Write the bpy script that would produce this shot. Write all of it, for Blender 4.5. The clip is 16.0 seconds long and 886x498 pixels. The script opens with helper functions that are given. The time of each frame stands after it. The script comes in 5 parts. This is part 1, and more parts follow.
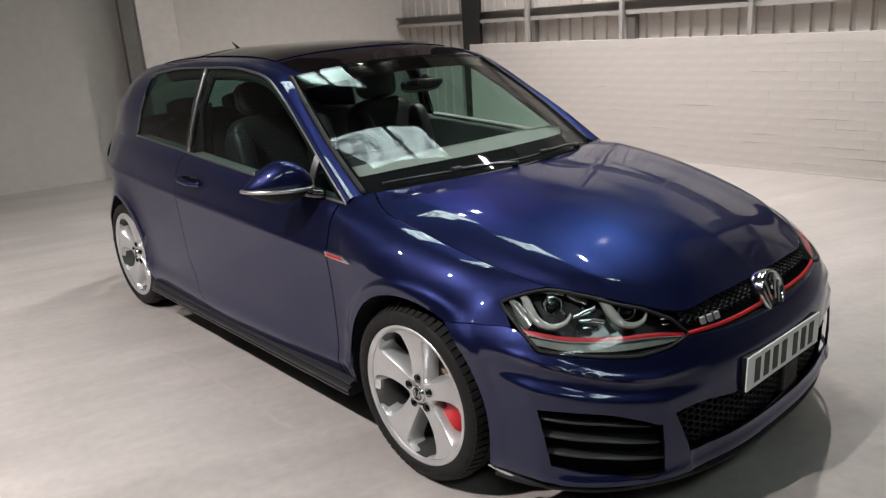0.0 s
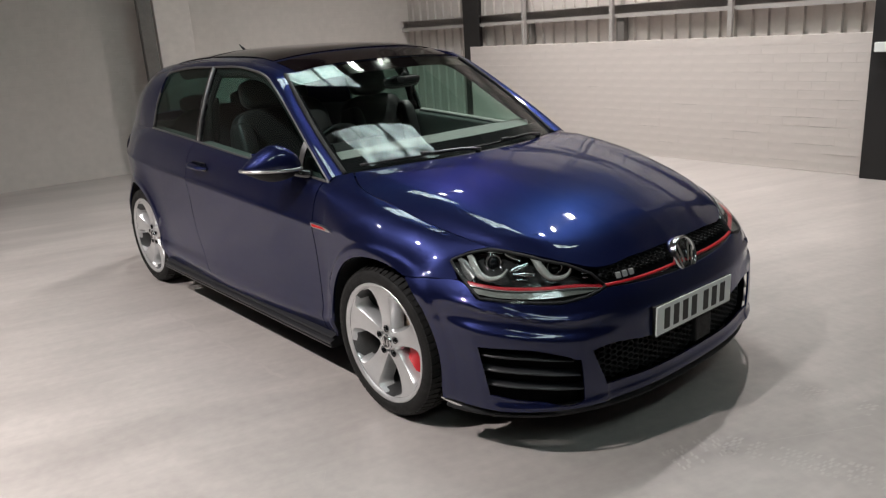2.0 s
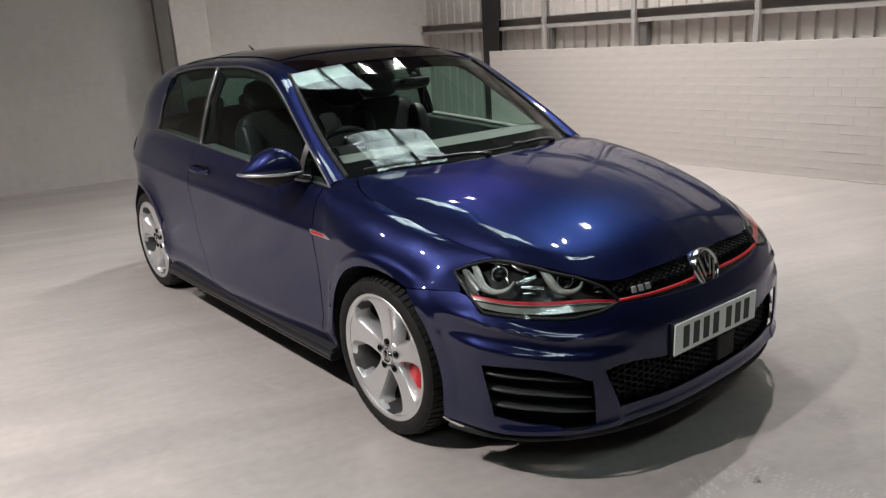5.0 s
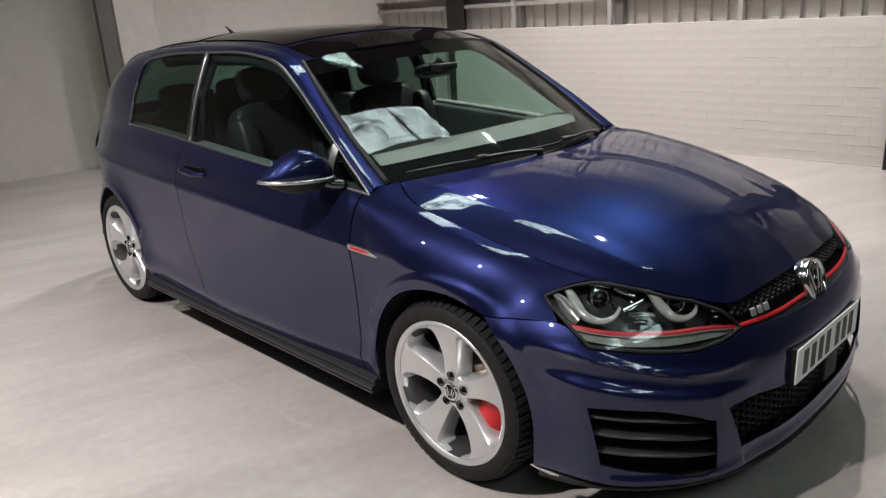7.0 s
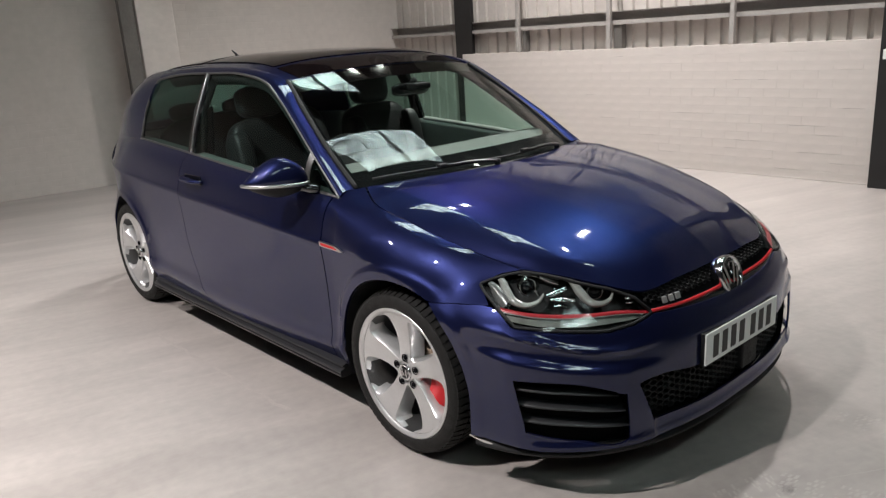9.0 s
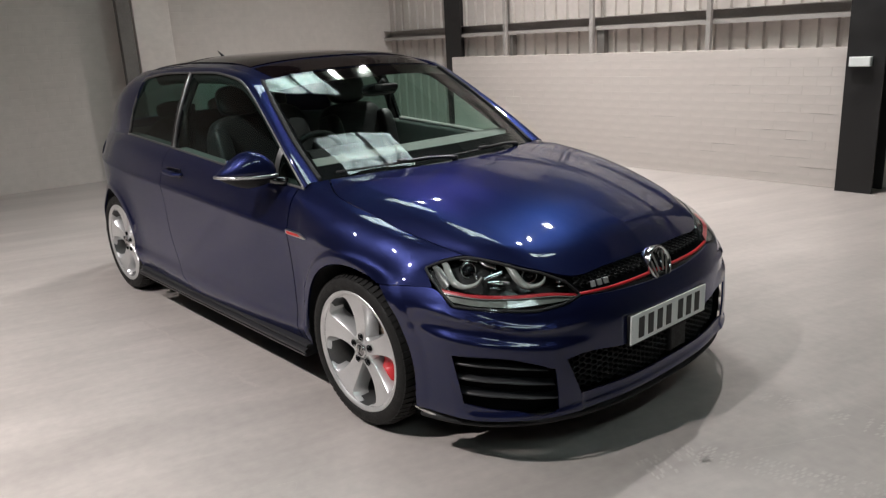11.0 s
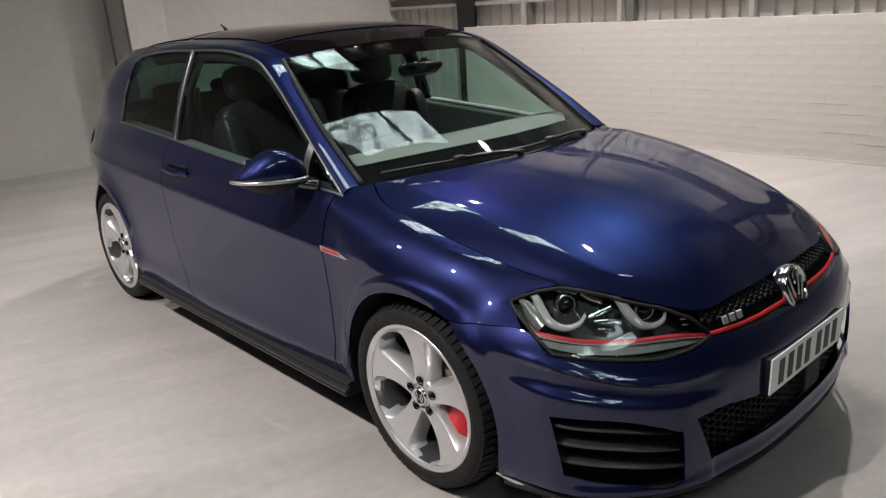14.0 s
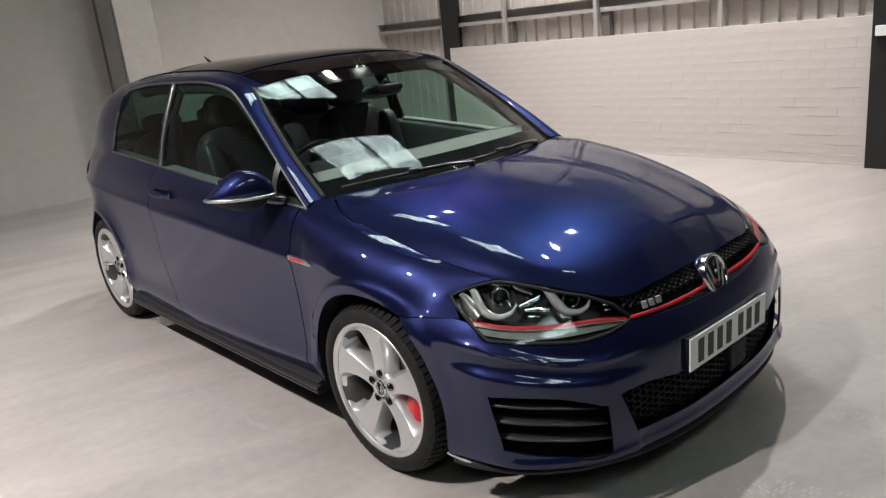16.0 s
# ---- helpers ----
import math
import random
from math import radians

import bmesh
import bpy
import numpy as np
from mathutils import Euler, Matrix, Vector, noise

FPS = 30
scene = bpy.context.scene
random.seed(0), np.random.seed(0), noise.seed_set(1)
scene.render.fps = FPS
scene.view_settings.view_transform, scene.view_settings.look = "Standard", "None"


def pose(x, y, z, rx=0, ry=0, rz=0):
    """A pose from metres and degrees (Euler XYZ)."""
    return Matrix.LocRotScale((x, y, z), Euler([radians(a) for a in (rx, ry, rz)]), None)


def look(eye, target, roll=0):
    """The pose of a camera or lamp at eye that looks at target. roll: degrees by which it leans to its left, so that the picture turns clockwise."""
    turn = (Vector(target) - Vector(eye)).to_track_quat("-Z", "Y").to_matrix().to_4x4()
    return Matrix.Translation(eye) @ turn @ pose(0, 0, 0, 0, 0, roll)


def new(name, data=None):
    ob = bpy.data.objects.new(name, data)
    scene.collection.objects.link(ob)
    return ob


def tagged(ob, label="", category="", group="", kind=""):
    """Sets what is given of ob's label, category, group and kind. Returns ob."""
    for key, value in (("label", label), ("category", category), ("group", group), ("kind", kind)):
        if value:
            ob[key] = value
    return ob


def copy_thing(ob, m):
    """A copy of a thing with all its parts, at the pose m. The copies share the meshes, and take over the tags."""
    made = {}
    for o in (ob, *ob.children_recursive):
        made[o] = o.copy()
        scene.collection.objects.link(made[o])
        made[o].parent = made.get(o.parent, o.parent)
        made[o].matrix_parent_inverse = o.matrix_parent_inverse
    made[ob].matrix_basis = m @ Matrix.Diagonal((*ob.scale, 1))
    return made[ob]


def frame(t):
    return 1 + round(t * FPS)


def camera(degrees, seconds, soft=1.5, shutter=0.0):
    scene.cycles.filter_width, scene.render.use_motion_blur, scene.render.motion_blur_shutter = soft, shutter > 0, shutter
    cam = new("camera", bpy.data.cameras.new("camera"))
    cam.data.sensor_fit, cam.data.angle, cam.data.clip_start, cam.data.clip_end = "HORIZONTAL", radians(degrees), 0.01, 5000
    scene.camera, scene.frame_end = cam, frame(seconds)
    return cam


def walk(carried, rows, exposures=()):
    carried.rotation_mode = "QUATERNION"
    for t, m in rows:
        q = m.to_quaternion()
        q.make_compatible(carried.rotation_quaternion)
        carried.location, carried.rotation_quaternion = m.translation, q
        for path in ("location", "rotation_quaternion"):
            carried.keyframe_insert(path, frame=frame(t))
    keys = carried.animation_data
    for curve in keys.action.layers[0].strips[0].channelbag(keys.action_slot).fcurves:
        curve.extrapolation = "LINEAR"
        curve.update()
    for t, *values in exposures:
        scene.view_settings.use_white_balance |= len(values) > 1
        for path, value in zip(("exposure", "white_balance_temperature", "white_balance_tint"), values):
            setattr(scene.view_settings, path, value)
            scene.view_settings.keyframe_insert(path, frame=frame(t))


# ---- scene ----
cam = camera(61.6, 16.0, soft=1.3)
PATH = [
    (0, (1.788, -2.276, 1.516), (0.355, -1.006, 0.937), -3.7),
    (0.5, (1.909, -2.219, 1.502), (0.471, -0.954, 0.925), -3.6),
    (1, (2.037, -2.24, 1.496), (0.589, -0.989, 0.916), -3.9),
    (1.5, (2.158, -2.365, 1.49), (0.702, -1.123, 0.907), -4.0),
    (2, (2.27, -2.443, 1.508), (0.807, -1.203, 0.939), -3.8),
    (2.5, (2.407, -2.413, 1.509), (0.915, -1.193, 0.972), -3.3),
    (3, (2.541, -2.374, 1.503), (1.012, -1.197, 0.976), -3.4),
    (3.5, (2.543, -2.354, 1.504), (0.998, -1.194, 0.984), -3.7),
    (3.7, (2.521, -2.366, 1.508), (0.974, -1.21, 0.99), -3.7),
    (6, (1.879, -2.242, 1.445), (0.445, -0.982, 0.851), -3.6),
    (6.5, (1.732, -2.286, 1.475), (0.331, -0.997, 0.861), -3.7),
    (7, (1.57, -2.355, 1.51), (0.199, -1.035, 0.896), -3.6),
    (7.5, (1.529, -2.416, 1.529), (0.158, -1.087, 0.936), -3.8),
    (8, (1.655, -2.388, 1.523), (0.26, -1.071, 0.958), -3.8),
    (8.5, (1.847, -2.341, 1.495), (0.436, -1.036, 0.941), -3.4),
    (9, (1.978, -2.394, 1.494), (0.545, -1.111, 0.943), -3.7),
    (9.5, (2.093, -2.484, 1.5), (0.664, -1.2, 0.945), -3.7),
    (10, (2.216, -2.489, 1.507), (0.787, -1.208, 0.946), -3.5),
    (10.2, (2.287, -2.458, 1.506), (0.852, -1.18, 0.949), -3.3),
    (12.3, (2.163, -2.369, 1.474), (0.726, -1.088, 0.932), -2.9),
    (12.5, (2.113, -2.333, 1.5), (0.679, -1.064, 0.923), -3.3),
    (13, (1.962, -2.245, 1.483), (0.543, -0.97, 0.88), -3.2),
    (13.5, (1.81, -2.168, 1.494), (0.394, -0.895, 0.883), -3.4),
    (14, (1.652, -2.203, 1.505), (0.242, -0.927, 0.886), -3.7),
    (14.5, (1.557, -2.276, 1.536), (0.153, -0.989, 0.927), -5.6),
    (15, (1.612, -2.252, 1.54), (0.207, -0.957, 0.949), -5.6),
    (15.5, (1.786, -2.165, 1.511), (0.371, -0.875, 0.932), -5.8),
    (16, (1.967, -2.222, 1.508), (0.53, -0.953, 0.94), -6.2),
]
walk(cam, [(t, look(eye, target, roll)) for t, eye, target, roll in PATH],
     [(0.0, 0.06), (1.0, 0.04), (2.0, -0.04), (3.5, -0.06), (6.0, -0.05), (7.0, 0.07), (8.0, 0.10), (9.0, 0.09), (10.0, -0.06), (12.5, -0.06), (13.5, -0.04), (14.5, 0.06), (15.5, 0.16), (16.0, 0.12)])

# ---- world and lamps ----
world = bpy.data.worlds.new("world")
scene.world = world
world.use_nodes = True
world.node_tree.nodes["Background"].inputs[0].default_value = (0.5, 0.55, 0.6, 1)
world.node_tree.nodes["Background"].inputs[1].default_value = 0.05
scene.view_settings.exposure = 0.0
LAMP_W = 136.0


# ---- materials ----
def mat(name, col, rough=0.5, metal=0.0, coat=0.0, vary=0.0, scale=6.0, bump=0.0, bscale=60.0, spec=0.5, stretch=(1, 1, 1)):
    """Principled surface with colour variation at two scales and a fine bump."""
    m = bpy.data.materials.new(name)
    m.use_nodes = True
    nt = m.node_tree
    b = nt.nodes["Principled BSDF"]
    b.inputs["Base Color"].default_value = (*col, 1)
    b.inputs["Roughness"].default_value = rough
    b.inputs["Metallic"].default_value = metal
    b.inputs["Coat Weight"].default_value = coat
    b.inputs["Coat Roughness"].default_value = 0.02
    b.inputs["Specular IOR Level"].default_value = spec
    if vary or bump:
        tc = nt.nodes.new("ShaderNodeTexCoord")
        mp = nt.nodes.new("ShaderNodeMapping")
        mp.inputs["Scale"].default_value = stretch
        nt.links.new(tc.outputs["Object"], mp.inputs[0])
    if vary:
        n1, n2 = nt.nodes.new("ShaderNodeTexNoise"), nt.nodes.new("ShaderNodeTexNoise")
        n1.inputs["Scale"].default_value, n2.inputs["Scale"].default_value = scale, scale * 9
        n1.inputs["Detail"].default_value = n2.inputs["Detail"].default_value = 5
        mx = nt.nodes.new("ShaderNodeMath")
        mx.operation = "ADD"
        for n, i in ((n1, 0), (n2, 1)):
            nt.links.new(mp.outputs[0], n.inputs["Vector"])
            nt.links.new(n.outputs["Fac"], mx.inputs[i])
        rp = nt.nodes.new("ShaderNodeMapRange")
        rp.inputs[1].default_value, rp.inputs[2].default_value = 0.7, 1.3
        rp.inputs[3].default_value, rp.inputs[4].default_value = 1 - vary, 1 + vary
        nt.links.new(mx.outputs[0], rp.inputs[0])
        mul = nt.nodes.new("ShaderNodeVectorMath")
        mul.operation = "SCALE"
        mul.inputs[0].default_value = col
        nt.links.new(rp.outputs[0], mul.inputs["Scale"])
        nt.links.new(mul.outputs[0], b.inputs["Base Color"])
        rr = nt.nodes.new("ShaderNodeMapRange")
        rr.inputs[1].default_value, rr.inputs[2].default_value = 0.7, 1.3
        rr.inputs[3].default_value, rr.inputs[4].default_value = max(0.02, rough * (1 - vary)), min(1, rough * (1 + vary))
        nt.links.new(mx.outputs[0], rr.inputs[0])
        nt.links.new(rr.outputs[0], b.inputs["Roughness"])
    if bump:
        nb = nt.nodes.new("ShaderNodeTexNoise")
        nb.inputs["Scale"].default_value, nb.inputs["Detail"].default_value = bscale, 4
        bp = nt.nodes.new("ShaderNodeBump")
        bp.inputs["Strength"].default_value, bp.inputs["Distance"].default_value = bump, 0.004
        nt.links.new(mp.outputs[0], nb.inputs["Vector"])
        nt.links.new(nb.outputs["Fac"], bp.inputs["Height"])
        nt.links.new(bp.outputs[0], b.inputs["Normal"])
    return m


def glow(name, col, strength):
    m = bpy.data.materials.new(name)
    m.use_nodes = True
    b = m.node_tree.nodes["Principled BSDF"]
    b.inputs["Base Color"].default_value = (*col, 1)
    b.inputs["Emission Color"].default_value = (*col, 1)
    b.inputs["Emission Strength"].default_value = strength
    return m


def floor_material():
    """Grey floor paint: broad patches, drag streaks, scuffs and a worn sheen."""
    m = mat("painted_concrete", (0.385, 0.348, 0.325), 0.36, vary=0.09, scale=2.2, bump=0.08, bscale=40)
    nt = m.node_tree
    b = nt.nodes["Principled BSDF"]
    base = b.inputs["Base Color"].links[0].from_socket
    tc = nt.nodes.new("ShaderNodeTexCoord")
    last = base
    for rot, sc, thin, lo, hi, amount in ((74, 3.0, 6, 0.42, 0.62, 0.87), (66, 4.0, 7, 0.50, 0.68, 1.10), (12, 7.0, 14, 0.62, 0.74, 1.03), (80, 22.0, 10, 0.56, 0.74, 0.975)):
        mp, nz, rg, mx = [nt.nodes.new(k) for k in ("ShaderNodeMapping", "ShaderNodeTexNoise", "ShaderNodeMapRange", "ShaderNodeVectorMath")]
        mp.inputs["Rotation"].default_value = (0, 0, radians(rot))
        mp.vector_type = "TEXTURE"
        mp.inputs["Scale"].default_value = (thin, 1, 1)
        nz.inputs["Scale"].default_value, nz.inputs["Detail"].default_value, nz.inputs["Roughness"].default_value = sc, 6, 0.65
        rg.inputs[1].default_value, rg.inputs[2].default_value, rg.inputs[3].default_value, rg.inputs[4].default_value = lo, hi, 1.0, amount
        mx.operation = "SCALE"
        nt.links.new(tc.outputs["Object"], mp.inputs[0])
        nt.links.new(mp.outputs[0], nz.inputs["Vector"])
        nt.links.new(nz.outputs["Fac"], rg.inputs[0])
        nt.links.new(last, mx.inputs[0])
        nt.links.new(rg.outputs[0], mx.inputs["Scale"])
        last = mx.outputs[0]
    nt.links.new(last, b.inputs["Base Color"])
    return m


def brick_wall_material():
    """White paint over brickwork seen from afar: joints show as shallow relief."""
    m = mat("painted_brickwork", (0.54, 0.49, 0.455), 0.75, vary=0.06, scale=1.2)
    nt = m.node_tree
    tc, mp, br, bp = [nt.nodes.new(k) for k in ("ShaderNodeTexCoord", "ShaderNodeMapping", "ShaderNodeTexBrick", "ShaderNodeBump")]
    mp.inputs["Rotation"].default_value = (0, radians(90), radians(90))
    br.inputs["Scale"].default_value = 1.0
    br.inputs["Color1"].default_value = br.inputs["Color2"].default_value = (1, 1, 1, 1)
    br.inputs["Mortar"].default_value = (0, 0, 0, 1)
    br.inputs["Mortar Size"].default_value, br.inputs["Brick Width"].default_value, br.inputs["Row Height"].default_value = 0.006, 0.245, 0.0827
    sp, cb = nt.nodes.new("ShaderNodeSeparateXYZ"), nt.nodes.new("ShaderNodeCombineXYZ")
    nt.links.new(tc.outputs["Object"], sp.inputs[0])
    nt.links.new(sp.outputs[1], cb.inputs[0])
    nt.links.new(sp.outputs[2], cb.inputs[1])
    nt.links.new(cb.outputs[0], br.inputs["Vector"])
    bp.inputs["Strength"].default_value, bp.inputs["Distance"].default_value = 0.35, 0.004
    nt.links.new(br.outputs["Color"], bp.inputs["Height"])
    nt.links.new(bp.outputs[0], nt.nodes["Principled BSDF"].inputs["Normal"])
    return m


def rooflight_material():
    """Corrugated translucent sheet with daylight and leaf shade behind it."""
    m = glow("rooflight_sheet", (0.80, 0.99, 0.98), 6.0)
    nt = m.node_tree
    b = nt.nodes["Principled BSDF"]
    tc, wv, nz, r1, r2, mu, m2 = [nt.nodes.new(k) for k in ("ShaderNodeTexCoord", "ShaderNodeTexWave", "ShaderNodeTexNoise", "ShaderNodeMapRange", "ShaderNodeMapRange", "ShaderNodeMath", "ShaderNodeMath")]
    wv.inputs["Scale"].default_value, wv.inputs["Distortion"].default_value = 2.5, 0.0
    wv.bands_direction = "X"
    nz.inputs["Scale"].default_value, nz.inputs["Detail"].default_value, nz.inputs["Roughness"].default_value = 16.0, 6, 0.7
    big, r3, mx = nt.nodes.new("ShaderNodeTexNoise"), nt.nodes.new("ShaderNodeMapRange"), nt.nodes.new("ShaderNodeMath")
    big.inputs["Scale"].default_value, big.inputs["Detail"].default_value = 2.4, 3
    nt.links.new(tc.outputs["Object"], big.inputs["Vector"])
    r3.inputs[1].default_value, r3.inputs[2].default_value = 0.44, 0.50      # open sky between the boughs
    nt.links.new(big.outputs["Fac"], r3.inputs[0])
    mx.operation = "MAXIMUM"
    nt.links.new(tc.outputs["Object"], wv.inputs["Vector"])
    nt.links.new(tc.outputs["Object"], nz.inputs["Vector"])
    r1.inputs[1].default_value, r1.inputs[2].default_value, r1.inputs[3].default_value, r1.inputs[4].default_value = 0.0, 0.30, 0.62, 1.0
    nt.links.new(wv.outputs["Fac"], r1.inputs[0])
    r2.inputs[1].default_value, r2.inputs[2].default_value, r2.inputs[3].default_value, r2.inputs[4].default_value = 0.50, 0.53, 0.06, 1.0
    nt.links.new(nz.outputs["Fac"], r2.inputs[0])
    mu.operation = m2.operation = "MULTIPLY"
    nt.links.new(r1.outputs[0], mu.inputs[0])
    nt.links.new(r2.outputs[0], mx.inputs[0])
    nt.links.new(r3.outputs[0], mx.inputs[1])
    nt.links.new(mx.outputs[0], mu.inputs[1])
    nt.links.new(mu.outputs[0], m2.inputs[0])
    m2.inputs[1].default_value = 12.5
    nt.links.new(m2.outputs[0], b.inputs["Emission Strength"])
    return m


def glass(name, tint, ior=1.5, rough=0.0):
    """Thin pane: tinted see-through, mirror gloss that grows towards grazing."""
    m = bpy.data.materials.new(name)
    m.use_nodes = True
    nt = m.node_tree
    nt.nodes.remove(nt.nodes["Principled BSDF"])
    tr, gl = nt.nodes.new("ShaderNodeBsdfTransparent"), nt.nodes.new("ShaderNodeBsdfGlossy")
    tr.inputs[0].default_value = (*tint, 1)
    gl.inputs["Roughness"].default_value = rough
    lw, pw, ma, mx = [nt.nodes.new(k) for k in ("ShaderNodeLayerWeight", "ShaderNodeMath", "ShaderNodeMath", "ShaderNodeMixShader")]
    f0 = ((ior - 1) / (ior + 1)) ** 2 * 1.25      # both faces of the pane
    lw.inputs[0].default_value = 0.5
    pw.operation, ma.operation = "POWER", "MULTIPLY_ADD"
    pw.inputs[1].default_value = 5.0
    ma.inputs[1].default_value, ma.inputs[2].default_value = 0.55 * (1 - f0), f0
    nt.links.new(lw.outputs["Facing"], pw.inputs[0])
    nt.links.new(pw.outputs[0], ma.inputs[0])
    nt.links.new(ma.outputs[0], mx.inputs[0])
    nt.links.new(tr.outputs[0], mx.inputs[1])
    nt.links.new(gl.outputs[0], mx.inputs[2])
    nt.links.new(mx.outputs[0], nt.nodes["Material Output"].inputs[0])
    return m


PAINT = mat("blue_metallic_paint", (0.0112, 0.0142, 0.0530), 0.36, 0.68, 1.0, spec=0.08)
PAINT.node_tree.nodes["Principled BSDF"].inputs["Specular Tint"].default_value = (0.22, 0.40, 0.8, 1)
PAINT.node_tree.nodes["Principled BSDF"].inputs["Coat IOR"].default_value = 1.5
nt = PAINT.node_tree                      # metal flake: tiny tilted facets under the clear coat
tc, vo = nt.nodes.new("ShaderNodeTexCoord"), nt.nodes.new("ShaderNodeTexVoronoi")
vo.inputs["Scale"].default_value = 700
mixn, geo = nt.nodes.new("ShaderNodeMix"), nt.nodes.new("ShaderNodeNewGeometry")
mixn.data_type = "VECTOR"
mixn.inputs[0].default_value = 0.10
nt.links.new(tc.outputs["Object"], vo.inputs["Vector"])
sub = nt.nodes.new("ShaderNodeVectorMath")
sub.operation = "SUBTRACT"
sub.inputs[1].default_value = (0.5, 0.5, 0.5)
nt.links.new(vo.outputs["Color"], sub.inputs[0])
nt.links.new(geo.outputs["Normal"], mixn.inputs[4])
nt.links.new(sub.outputs[0], mixn.inputs[5])
nrm = nt.nodes.new("ShaderNodeVectorMath")
nrm.operation = "NORMALIZE"
nt.links.new(mixn.outputs[1], nrm.inputs[0])
nt.links.new(nrm.outputs[0], nt.nodes["Principled BSDF"].inputs["Normal"])
# silver like the rim; the shade inside the wheel is put into the colour
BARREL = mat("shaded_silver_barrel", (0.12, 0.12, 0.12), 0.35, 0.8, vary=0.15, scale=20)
BLACK = mat("black_plastic", (0.010, 0.010, 0.011), 0.6, spec=0.3, vary=0.2, scale=30, bump=0.15, bscale=900)
GLOSS_BLACK = mat("gloss_black", (0.006, 0.006, 0.007), 0.12, coat=0.6)
DARK = mat("dark_inside", (0.006, 0.006, 0.007), 0.8, spec=0.05)
CHROME = mat("chrome", (0.75, 0.75, 0.76), 0.12, 1.0)
SATIN = mat("satin_chrome", (0.5, 0.5, 0.5), 0.28, 1.0)
RUBBER = mat("tyre_rubber", (0.012, 0.0115, 0.011), 0.7, spec=0.25, vary=0.3, scale=25, bump=0.3, bscale=400)
ALLOY = mat("silver_alloy_paint", (0.62, 0.62, 0.62), 0.32, 0.7, 0.5, vary=0.05, scale=20)
STEEL = mat("brake_steel", (0.22, 0.17, 0.13), 0.4, 1.0, vary=0.3, scale=15)
RED_LINE = mat("lamp_red", (0.36, 0.012, 0.02), 0.35, 0.0, 0.3, vary=0.15, scale=40)
RED = mat("red_paint", (0.50, 0.008, 0.014), 0.45, 0.0, 0.15, spec=0.3)
PLATE = mat("white_plate", (0.78, 0.80, 0.78), 0.35, vary=0.03, scale=12)
INK = mat("plate_black", (0.01, 0.01, 0.01), 0.5)
WS_GLASS = glass("windscreen_glass", (0.70, 0.82, 0.76), 1.52)
SIDE_GLASS = glass("side_glass", (0.50, 0.72, 0.66), 1.5)
DARK_GLASS = glass("privacy_glass", (0.20, 0.31, 0.28), 1.5)
ROOF_GLASS = mat("panoramic_glass", (0.005, 0.003, 0.0035), 0.03, spec=0.28)
LAMP_GLASS = glass("headlamp_cover", (0.9, 0.92, 0.92), 1.45)
FABRIC = mat("dark_leather", (0.02, 0.02, 0.021), 0.45, vary=0.2, scale=20, bump=0.2, bscale=300)
DASH = mat("grey_dashboard", (0.19, 0.20, 0.185), 0.6, vary=0.1, scale=20, bump=0.25, bscale=600)
LEDGE_LIT = mat("lit_ledge_grey", (0.35, 0.35, 0.33), 0.9, vary=0.08, scale=10)
FLOOR = floor_material()
WALL = mat("white_painted_brick", (0.54, 0.49, 0.455), 0.6, vary=0.07, scale=1.3, bump=0.45, bscale=16, stretch=(0.5, 1, 1.4))
WALL_DARK = mat("unseen_wall_dark", (0.10, 0.10, 0.105), 0.7, vary=0.1, scale=1.5)
CLAD = mat("grey_cladding", (0.50, 0.455, 0.42), 0.55, vary=0.06, scale=2.0)
STEEL_BLACK = mat("black_steel", (0.012, 0.011, 0.011), 0.5, vary=0.3, scale=5, bump=0.1, bscale=60)
STEEL_DULL = mat("dull_grey_steel", (0.125, 0.115, 0.105), 0.55, vary=0.15, scale=5)
STEEL_GREY = mat("grey_steel", (0.33, 0.305, 0.285), 0.5, vary=0.1, scale=5)
CEIL = mat("dark_ceiling", (0.045, 0.045, 0.045), 0.8, vary=0.1, scale=1)
TRIM_METAL = mat("brushed_trim_metal", (0.20, 0.20, 0.20), 0.45, 1.0, vary=0.15, scale=40)
SATIN_DARK = mat("satin_dark_metal", (0.26, 0.26, 0.26), 0.36, 1.0)
LAMP_GREY = mat("pale_lamp_plastic", (0.27, 0.28, 0.26), 0.18, coat=0.8, vary=0.05, scale=9)
LAMP_BAND = mat("lamp_reflector_band", (0.17, 0.185, 0.165), 0.22, coat=0.6, vary=0.18, scale=35)
SIDE_REF = mat("smoky_reflector", (0.16, 0.165, 0.16), 0.25, 0.3, vary=0.25, scale=30)
LENS = mat("dark_lens", (0.01, 0.012, 0.014), 0.02, coat=1.0)
CHROME_GREY = mat("lamp_chrome", (0.62, 0.65, 0.64), 0.10, 1.0)
HOUSING = mat("lamp_housing", (0.06, 0.063, 0.063), 0.2, 0.6, 0.3)
TRIM_DARK = mat("dark_headlining", (0.012, 0.012, 0.012), 0.9)
ROOFLIGHT = rooflight_material()
CRACK = mat("shadowed_joint", (0.20, 0.18, 0.165), 0.9)
ARM = mat("satin_wiper_metal", (0.16, 0.16, 0.165), 0.30, 1.0)
SLAT = mat("satin_black_slat", (0.022, 0.022, 0.024), 0.34, coat=0.1)
LED = glow("led_panel", (1.0, 0.97, 0.92), 12.0)
WALL_FAR = brick_wall_material()


